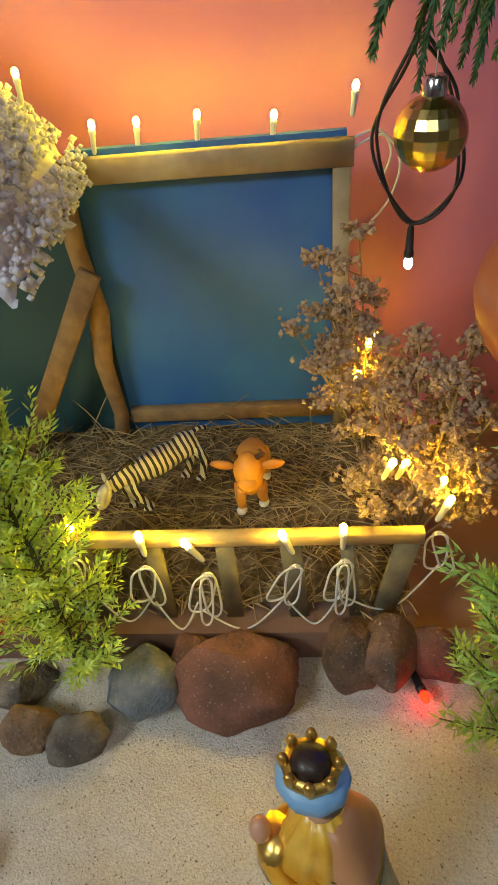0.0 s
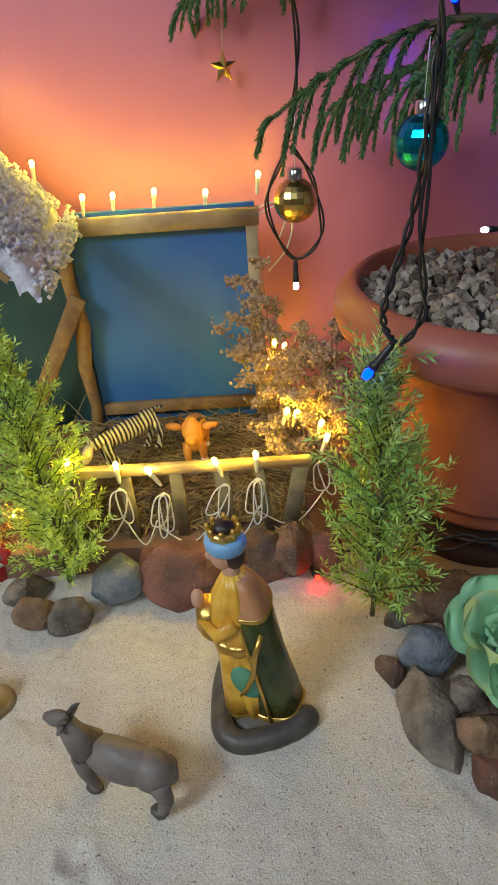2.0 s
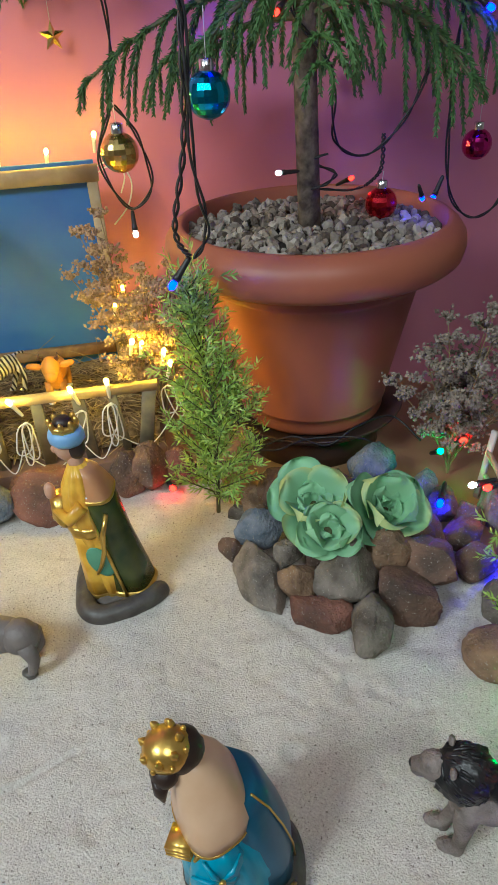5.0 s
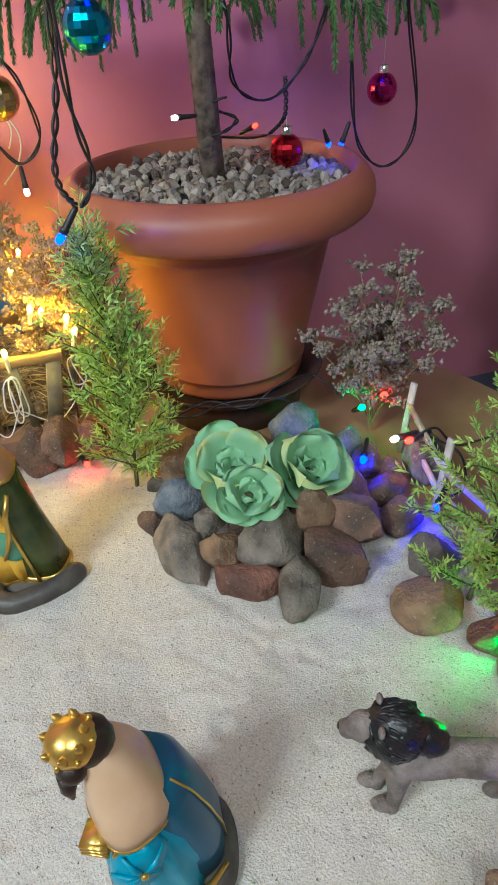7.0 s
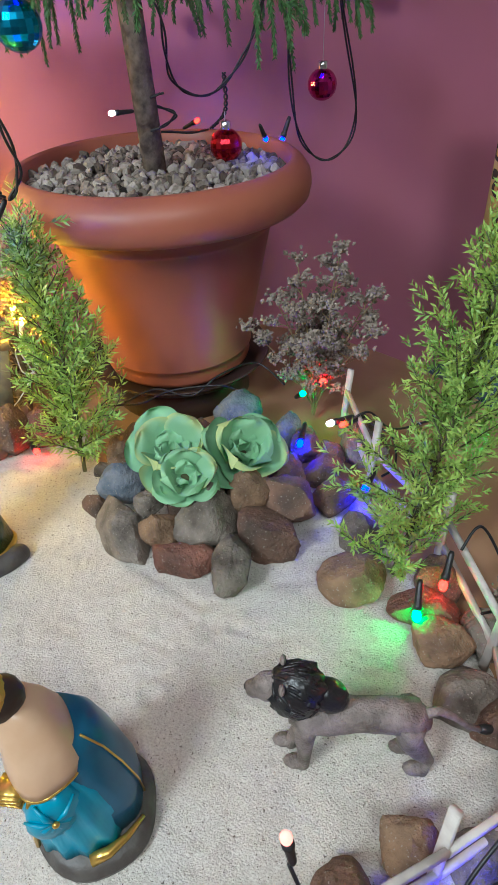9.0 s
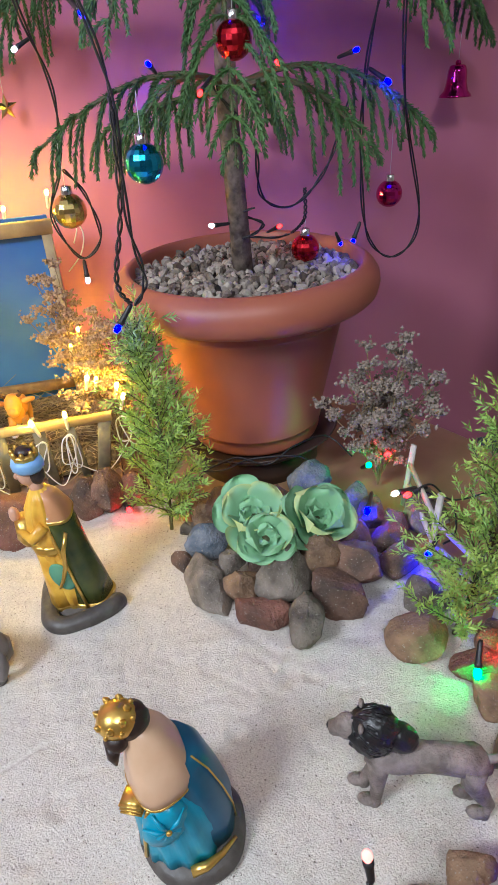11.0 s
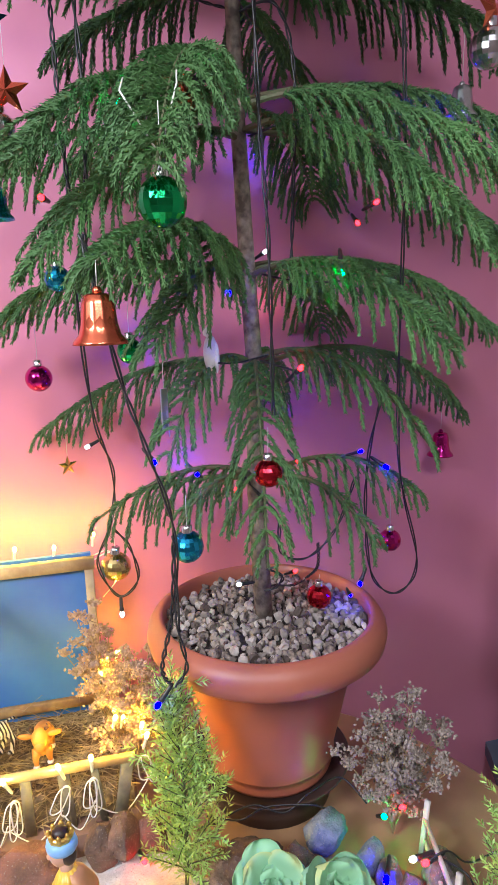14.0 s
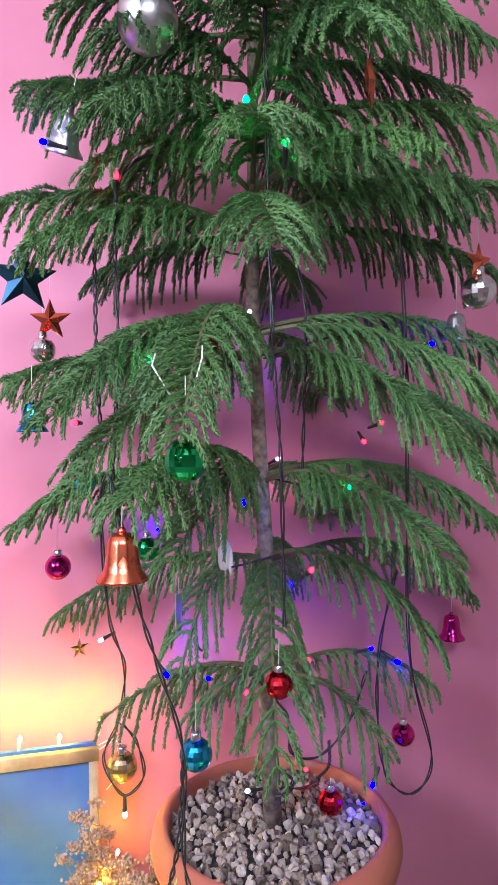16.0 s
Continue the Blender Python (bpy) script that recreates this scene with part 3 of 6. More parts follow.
# ---- foliage ----
class Leaves:
    """Collects many small faces and turns them into one mesh."""

    def __init__(self):
        self.v, self.f, self.count, self.mats = [], [], 0, []

    def add(self, verts, faces, index=0):
        self.v.append(np.asarray(verts, float))
        faces = np.asarray(faces, int)
        self.f.extend((faces + self.count).tolist())
        self.mats.extend([index] * len(faces))
        self.count += len(verts)

    def needles(self, base, way, length, width, index=0):
        """Slim four-sided blades from base along way (arrays)."""
        base, way = np.asarray(base), np.asarray(way)
        way = way / np.linalg.norm(way, axis=1, keepdims=True)
        side = np.cross(way, np.random.normal(size=way.shape))
        side /= np.linalg.norm(side, axis=1, keepdims=True) + 1e-9
        length, width = np.broadcast_to(length, len(base))[:, None], np.broadcast_to(width, len(base))[:, None]
        mid = base + way * length * 0.45
        v = np.stack([base, mid + side * width / 2, base + way * length, mid - side * width / 2], 1).reshape(-1, 3)
        self.add(v, np.arange(len(v)).reshape(-1, 4), index)

    def rod(self, pts, r0, r1, seg=5, index=0):
        pts = np.asarray(pts, float)
        n = len(pts)
        d = np.gradient(pts, axis=0)
        d /= np.linalg.norm(d, axis=1, keepdims=True) + 1e-9
        ref = np.array([0.31, 0.52, 0.79])
        s = np.cross(d, ref)
        s /= np.linalg.norm(s, axis=1, keepdims=True) + 1e-9
        u = np.cross(d, s)
        a = np.arange(seg) * 2 * np.pi / seg
        r = np.linspace(r0, r1, n)[:, None, None]
        v = (pts[:, None] + r * (np.cos(a)[None, :, None] * s[:, None] + np.sin(a)[None, :, None] * u[:, None])).reshape(-1, 3)
        f = [(i * seg + k, i * seg + (k + 1) % seg, (i + 1) * seg + (k + 1) % seg, (i + 1) * seg + k) for i in range(n - 1) for k in range(seg)]
        self.add(v, f, index)

    def mesh(self, name, mats, smooth=False):
        me = bpy.data.meshes.new(name)
        me.from_pydata(np.concatenate(self.v).tolist(), [], self.f)
        for m in mats:
            me.materials.append(m)
        me.polygons.foreach_set("material_index", self.mats)
        if smooth:
            me.polygons.foreach_set("use_smooth", [True] * len(self.f))
        return me


def unit(v):
    v = np.asarray(v, float)
    return v / (np.linalg.norm(v) + 1e-9)


def furry(leaves, pts, gap, length, width, spread, index=0, grow=1.0):
    """Needles all round a twig that follows pts."""
    pts = np.asarray(pts)
    seg = np.linalg.norm(np.diff(pts, axis=0), axis=1)
    s = np.r_[0, np.cumsum(seg)]
    n = max(4, int(s[-1] / gap))
    at = (np.arange(n) + 0.5) / n * s[-1]
    base = np.stack([np.interp(at, s, pts[:, k]) for k in range(3)], 1)
    ahead = np.stack([np.interp(np.minimum(at + 0.004, s[-1]), s, pts[:, k]) - np.interp(np.maximum(at - 0.004, 0), s, pts[:, k]) for k in range(3)], 1)
    ahead /= np.linalg.norm(ahead, axis=1, keepdims=True) + 1e-9
    s1 = np.cross(ahead, [0.3, 0.2, 0.93])
    s1 /= np.linalg.norm(s1, axis=1, keepdims=True) + 1e-9
    s2 = np.cross(ahead, s1)
    a = (np.arange(n) * 2.39996 + np.random.uniform(0, 6))[:, None]
    way = ahead + spread * (np.cos(a) * s1 + np.sin(a) * s2) + np.random.normal(size=(n, 3)) * 0.12
    size = length * (1 - 0.35 * (at / s[-1]) ** 3) * np.random.uniform(0.75, 1.15, n) * grow
    leaves.needles(base, way, size, width, index)


TRUNK = ((0.397, 0.48, 0.34), (0.388, 0.48, 0.60), (0.392, 0.484, 0.83), (0.385, 0.48, 0.95), (0.372, 0.47, 1.22), (0.366, 0.46, 1.40), (0.37, 0.45, 1.57), (0.37, 0.45, 1.9), (0.37, 0.45, 2.2))


def trunk_at(z):
    zs = [p[2] for p in TRUNK]
    return np.array([np.interp(z, zs, [p[0] for p in TRUNK]), np.interp(z, zs, [p[1] for p in TRUNK]), z])


def bough(parent, root_z, tip, arch=0.05, fan=0.11, droop=0.6, gap=0.0095):
    """One branch: an arched axis with two rows of cord-like drooping twigs, thick with needles."""
    lv = Leaves()
    root, tip = trunk_at(root_z), np.array(tip, float)
    t = np.linspace(0, 1, 24)[:, None]
    axis = root + (tip - root) * t
    axis[:, 2] += arch * 4 * (t * (1 - t))[:, 0]
    axis += np.random.normal(size=3) * 0.01 * np.sin(np.pi * t)
    lv.rod(axis, 0.0055, 0.0016, 6, 1)
    flat = unit([tip[0] - root[0], tip[1] - root[1], 0])
    side = np.array([-flat[1], flat[0], 0])
    length = np.linalg.norm(tip - root)
    furry(lv, axis[3:], 0.0008, 0.010, 0.0018, 0.8)
    n = int(length / gap)
    for k in range(n):
        s = 0.16 + 0.84 * (k + np.random.uniform(0, 0.5)) / n
        i = min(s * 23, 22.99)
        p = axis[int(i)] + (axis[min(int(i) + 1, 23)] - axis[int(i)]) * (i % 1)
        reach = fan * (0.4 + 1.05 * math.sin(math.pi * min(1, 0.02 + s * 0.8)) ** 0.8) * (1.0 - 0.5 * max(0, s - 0.75) / 0.25) * np.random.uniform(0.78, 1.12) * 0.78
        for sign in (-1, 1):
            w = np.linspace(0, 1, 9)[:, None]
            out = unit(side * sign * np.random.uniform(0.5, 0.8) + flat * np.random.uniform(0.5, 0.8) + np.array([0, 0, np.random.uniform(-0.05, 0.22)]))
            fall = droop * np.random.uniform(0.8, 1.25)
            pts = p + out * reach * (w - 0.32 * min(1.0, fall) * w ** 2)
            pts[:, 2] -= reach * fall * (w[:, 0] ** 1.7)
            pts += side * np.random.normal() * 0.005 * w ** 2
            lv.rod(pts, 0.0024, 0.0012, 4)
            furry(lv, pts, 0.0008, 0.0105, 0.0024, 0.62)
    ob = new("branch", lv.mesh("branch", (NEEDLE, TWIG)))
    ob.parent = parent
    return ob


def pine():
    tree = thing("norfolk_pine", "green potted pine hung with ornaments and lights", "tree")
    bm = tube(bmesh.new(), TRUNK, 0.01, 12, [0.0175, 0.016, 0.0145, 0.0135, 0.012, 0.011, 0.0095, 0.007, 0.004])
    for v in bm.verts:
        v.co += Vector((noise.noise(v.co * 60), noise.noise(v.co * 60 + Vector((9, 0, 0))), 0)) * 0.0015
    part("trunk", bm, BARK, tree, "rough grey-brown trunk")

    def whorl(z, *tips):
        for x, y, tz, arch in tips:
            bough(tree, z + random.uniform(-0.012, 0.012), (x, min(y, 0.755), tz), arch, 0.082 if z < 0.7 else 0.096 if z < 0.9 else 0.112, 1.05 if z < 0.7 else 0.9 if z < 0.9 else 0.72, 0.029 if z < 0.7 else 0.02 if z < 0.9 else 0.0135)
    whorl(0.625, (0.09, 0.53, 0.555, 0.04), (0.24, 0.415, 0.585, 0.04), (0.765, 0.55, 0.535, 0.06), (0.55, 0.30, 0.54, 0.05), (0.52, 0.74, 0.55, 0.05), (0.2, 0.7, 0.56, 0.04))
    whorl(0.83, (0.0, 0.755, 0.685, 0.04), (0.93, 0.68, 0.68, 0.09), (0.345, 0.25, 0.555, 0.11), (0.22, 0.36, 0.7, 0.06), (0.66, 0.34, 0.69, 0.07), (0.5, 0.8, 0.72, 0.05))
    whorl(0.985, (-0.055, 0.62, 0.9, 0.05), (0.13, 0.15, 0.985, 0.06), (0.92, 0.56, 0.86, 0.07), (0.6, 0.2, 0.86, 0.07), (0.2, 0.32, 0.87, 0.06), (0.62, 0.8, 0.87, 0.05))
    whorl(1.2, (0.035, 0.22, 1.085, 0.08), (0.19, 0.06, 1.06, 0.11), (0.05, 0.26, 0.985, 0.06), (-0.06, 0.56, 1.17, 0.03), (0.9, 0.5, 1.02, 0.06), (0.62, 0.16, 1.0, 0.08))
    whorl(1.25, (0.93, 0.48, 1.2, 0.05), (0.75, 0.3, 1.1, 0.06), (0.6, 0.8, 1.15, 0.04), (0.12, 0.74, 1.18, 0.04))
    whorl(1.405, (-0.05, 0.4, 1.42, 0.04), (0.02, 0.27, 1.33, 0.04), (0.74, 0.26, 1.44, 0.05), (0.9, 0.5, 1.36, 0.06), (0.55, 0.82, 1.4, 0.03), (0.33, 0.14, 1.3, 0.06), (0.1, 0.7, 1.38, 0.04))
    whorl(1.58, (-0.005, 0.45, 1.63, 0.03), (0.12, 0.22, 1.5, 0.05), (0.7, 0.26, 1.53, 0.06), (0.44, 0.1, 1.56, 0.07), (0.82, 0.5, 1.5, 0.05), (0.62, 0.78, 1.56, 0.03), (0.15, 0.72, 1.56, 0.03))
    whorl(1.49, (0.3, 0.14, 1.46, 0.06), (0.55, 0.15, 1.45, 0.06), (0.1, 0.35, 1.47, 0.04), (0.72, 0.42, 1.46, 0.05))
    whorl(1.67, (0.3, 0.13, 1.63, 0.06), (0.52, 0.12, 1.62, 0.06), (0.12, 0.3, 1.64, 0.04), (0.74, 0.4, 1.66, 0.04), (0.02, 0.55, 1.66, 0.03))
    whorl(1.76, (0.05, 0.4, 1.72, 0.03), (0.2, 0.15, 1.7, 0.05), (0.6, 0.14, 1.7, 0.05), (0.85, 0.5, 1.83, 0.04), (0.6, 0.76, 1.74, 0.03), (0.12, 0.7, 1.74, 0.03))
    whorl(1.95, (0.1, 0.4, 1.93, 0.03), (0.35, 0.15, 1.92, 0.03), (0.68, 0.35, 1.93, 0.03), (0.5, 0.72, 1.93, 0.03))


pine()


def cedar(name, label, foot, top, radius, mats, seed, shoots=70, low=0.02, blade=0.0135, spread=0.7, gap=0.0018, twig=0.0095):
    """A small artificial cedar: a stem with upswept flat sprays of fine leaves."""
    np.random.seed(seed)
    shrub = thing(name, label, "plant", "artificial green sprigs", at=pose(*foot))
    foot, top = np.zeros(3), np.array(top, float) - np.array(foot, float)
    t = np.linspace(0, 1, 12)[:, None]
    stem = foot + (top - foot) * t + np.array([0.012, 0.006, 0]) * np.sin(3 * t)
    st = Leaves()
    st.rod(stem, 0.0035, 0.001, 6)
    ob = new("stem", st.mesh("stem", (TWIG,)))
    ob.parent = shrub
    lv = Leaves()
    h = np.linalg.norm(top)
    for k in range(shoots):
        s = low + (1 - low) * (k + np.random.uniform(0, 0.8)) / shoots
        i = min(s * 11, 10.99)
        p = stem[int(i)] + (stem[int(i) + 1] - stem[int(i)]) * (i % 1)
        a = k * 2.39996 + np.random.normal() * 0.4
        reach = radius * (1.12 - 0.85 * s ** 1.6) * np.random.uniform(0.7, 1.25) + 0.015
        out = unit([math.cos(a), math.sin(a), np.random.uniform(0.35, 1.1) + s * 0.6])
        w = np.linspace(0, 1, 8)[:, None]
        pts = p + out * reach * w
        pts[:, 2] += reach * 0.3 * w[:, 0] ** 2 - 0.25 * reach * (w[:, 0] ** 3) * np.random.uniform(0, 2)
        lv.rod(pts, 0.0012, 0.0007, 4, 1)
        furry(lv, pts, gap, blade, 0.0029, spread)
        for j in range(int(reach / twig)):
            u = 0.15 + 0.85 * (j + np.random.random()) / max(1, int(reach / twig))
            q = p + out * reach * u
            q[2] += reach * 0.3 * u * u
            b = unit(out + np.random.normal(size=3) * 0.75 + np.array([0, 0, 0.25]))
            ln = np.random.uniform(0.012, 0.026)
            furry(lv, q + b * ln * np.linspace(0, 1, 4)[:, None], gap * 1.1, blade * 0.9, 0.0029, spread)
    ob = new("foliage", lv.mesh("foliage", mats))
    ob.parent = shrub
    return shrub


cedar("green_sprig", "bright green artificial cedar sprig beside the stable", (-0.22, 0.372, 0.0), (-0.265, 0.40, 0.385), 0.07, (CEDAR, TWIG), 3, 100, 0.02, 0.0135, 0.75, 0.0018, 0.0105)
cedar("green_sprig", "green artificial cedar sprig standing by the pot", (0.2, 0.275, 0.0), (0.19, 0.30, 0.35), 0.074, (CEDAR_DARK, TWIG), 4, 80, 0.05, 0.017, 0.8, 0.002, 0.015)
cedar("green_sprig", "green artificial cedar sprig standing at the fence", (0.53, -0.06, 0.0), (0.63, -0.03, 0.385), 0.08, (CEDAR_DARK, TWIG), 5, 84, 0.03, 0.0135, 0.75, 0.0018, 0.0115)


def dried_bunch(label, foot, height, spread, mats, seed, stems=16, clusters=9, lean=(0, 0), low=0.3):
    """A bunch of dried flowers: forked stems that end in knots of small papery florets."""
    np.random.seed(seed)
    bunch = thing("dried_flowers", label, "dried flowers", "bunches of dried flowers", at=pose(*foot))
    st, fl = Leaves(), Leaves()
    octa = np.array([(1, 0, 0), (-1, 0, 0), (0, 1, 0), (0, -1, 0), (0, 0, 1), (0, 0, -1)], float)
    tri = np.array([(0, 2, 4), (2, 1, 4), (1, 3, 4), (3, 0, 4), (2, 0, 5), (1, 2, 5), (3, 1, 5), (0, 3, 5)])
    for k in range(stems):
        a = k * 2.39996
        r = spread * math.sqrt((k + 0.5) / stems)
        up = height * (1 - 0.55 * (r / spread) ** 2 * np.random.uniform(0.6, 1.2))
        end = np.array([r * math.cos(a) + lean[0] * up / height, r * math.sin(a) * 0.75 + lean[1] * up / height, up])
        w = np.linspace(0, 1, 9)[:, None]
        pts = end * w
        pts[:, :2] *= w ** 0.5
        st.rod(pts, 0.0016, 0.0007, 5)
        for j in range(clusters):
            s = low + (1 - low) * (j + 0.6) / clusters
            p = np.array([np.interp(s, w[:, 0], pts[:, c]) for c in range(3)])
            b = unit([math.cos(a + j * 2.4), math.sin(a + j * 2.4), np.random.uniform(0.3, 0.9)])
            q = p + b * np.random.uniform(0.014, 0.036) * (1.15 - 0.4 * s) if j < clusters - 1 else pts[-1]
            st.rod(np.stack([p, (p + q) / 2 + [0, 0, -0.001], q]), 0.0008, 0.0005, 4)
            m = np.random.randint(34, 56)
            off = np.random.normal(size=(m, 3)) * np.array([0.0068, 0.0068, 0.0036])
            off[:, 2] += np.linalg.norm(off[:, :2], axis=1) * 0.25
            for o in off:
                size = np.random.uniform(0.0026, 0.0052)
                turn = np.linalg.qr(np.random.normal(size=(3, 3)))[0]
                fl.add(q + o + (octa * [1, 0.8, 0.65]) @ turn * size, tri)
    for name, lv, mat in (("stalk_tuft", st, STRAW), ("flower_froth", fl, mats)):
        ob = new(name, lv.mesh(name, (mat,)))
        ob.parent = bunch
        tagged(ob, kind="stuff")


dried_bunch("tall bunch of brown dried flowers against the stable", (0.1, 0.57, 0.08), 0.31, 0.075, FLORET, 21, 8, 6, (-0.035, 0.0), 0.42)
dried_bunch("bushy bunch of brown dried flowers beside the stable", (0.143, 0.485, 0.05), 0.275, 0.105, FLORET, 22, 15, 6, (0.015, 0.0), 0.42)
dried_bunch("pale dried flowers standing behind the rockery", (0.575, 0.285, 0.0), 0.28, 0.125, FLORET_PALE, 23, 12, 8, (0.01, 0.0), 0.3)
dried_bunch("pale dried flowers standing outside the fence", (0.615, -0.2, -0.008), 0.12, 0.06, FLORET_PALE, 24, 8, 5, (0.01, 0.0), 0.25)


# ---- succulents ----
def yellow_edges(m):
    """Lets the leaf's own ripening, stored on its points, turn the green to pale yellow."""
    n, l = m.node_tree.nodes, m.node_tree.links
    b = n["Principled BSDF"]
    ripe = n.new("ShaderNodeAttribute")
    ripe.attribute_name = "ripe"
    mix = n.new("ShaderNodeMix")
    mix.data_type = "RGBA"
    mix.inputs[7].default_value = (0.62, 0.6, 0.2, 1)
    l.new(b.inputs["Base Color"].links[0].from_socket, mix.inputs[6])
    l.new(ripe.outputs["Fac"], mix.inputs[0])
    l.new(mix.outputs[2], b.inputs["Base Color"])


yellow_edges(PETAL)


def petal(length, width, curl, wave, seed, ripe):
    """A broad spoon-shaped leaf with a rolled, wavy rim."""
    nu, nv = 14, 14
    verts, faces, tint = [], [], []
    for side in (0, 1):
        for i in range(nu + 1):
            u = 1 - (1 - i / nu) ** 1.7
            w = width * (0.3 + 0.7 * math.sin(0.5 * math.pi * min(1.0, u / 0.55)))
            if u > 0.52:
                w *= max(0.0, 1 - ((u - 0.52) / 0.48) ** 2.6) ** 0.5
            for j in range(nv + 1):
                v = 2 * j / nv - 1
                edge = max(abs(v) ** 3, u ** 5)
                z = 0.12 * width * v * v * (0.35 + 0.65 * math.sin(math.pi * u)) + 0.12 * length * u * u - curl * length * max(0.0, u - 0.6) ** 2 * 3
                z += wave * edge * math.sin(v * 4.2 + u * 6 + seed) * u
                verts.append((length * u, (w + 0.0003) * v * 0.5, z - side * 0.0018 * (1 - abs(v) ** 4) * (1 - u ** 8)))
                tint.append(ripe * max(0.0, edge - 0.35) * 1.5)
    for side in (0, 1):
        for i in range(nu):
            for j in range(nv):
                a = side * (nu + 1) * (nv + 1) + i * (nv + 1) + j
                q = (a, a + nv + 1, a + nv + 2, a + 1)
                faces.append(q if side == 0 else q[::-1])
    me = bpy.data.meshes.new("leaf")
    me.from_pydata(verts, [], faces)
    me.attributes.new("ripe", "FLOAT", "POINT").data.foreach_set("value", [min(1.0, t) for t in tint])
    me.polygons.foreach_set("use_smooth", [True] * len(faces))
    me.materials.append(PETAL)
    return me


def succulent(x, y, z, radius, seed, lean):
    s = thing("succulent", "pale green succulent rosette with yellow-edged wavy leaves", "succulent", "succulents in the rockery", at=pose(x, y, z, lean[0], lean[1], 0) @ pose(0, 0, 0, 0, 0, seed * 40))
    rnd = random.Random(seed)
    for ring, (n, size, tilt) in enumerate(((5, 1.0, 24), (4, 0.92, 46), (3, 0.55, 56), (2, 0.34, 66))):
        for k in range(n):
            a = 360 * (k + 0.5 * ring) / n + rnd.uniform(-17, 17)
            me = petal(radius * size * rnd.uniform(0.84, 1.14) * 1.12, radius * size * rnd.uniform(1.2, 1.4), 0.25 if ring < 2 else 0.5, radius * 0.13, rnd.uniform(0, 6), rnd.choice((0.0, 0.0, 0.0, 0.6)) if ring < 2 else 0.0)
            leaf = new("leaf", me)
            leaf.parent = s
            leaf.matrix_basis = pose(0, 0, 0.004 * ring, 0, 0, a) @ pose(0.004, 0, 0, 0, -tilt + rnd.uniform(-12, 12), rnd.uniform(-10, 10))
    part("stem", tube(bmesh.new(), [(0, 0, -0.045), (0, 0, 0.01)], 0.008), TWIG, s)


succulent(0.318, 0.165, 0.075, 0.053, 2, (30, -8))
succulent(0.403, 0.138, 0.07, 0.053, 5, (32, 8))
succulent(0.322, 0.112, 0.076, 0.039, 8, (34, -4))


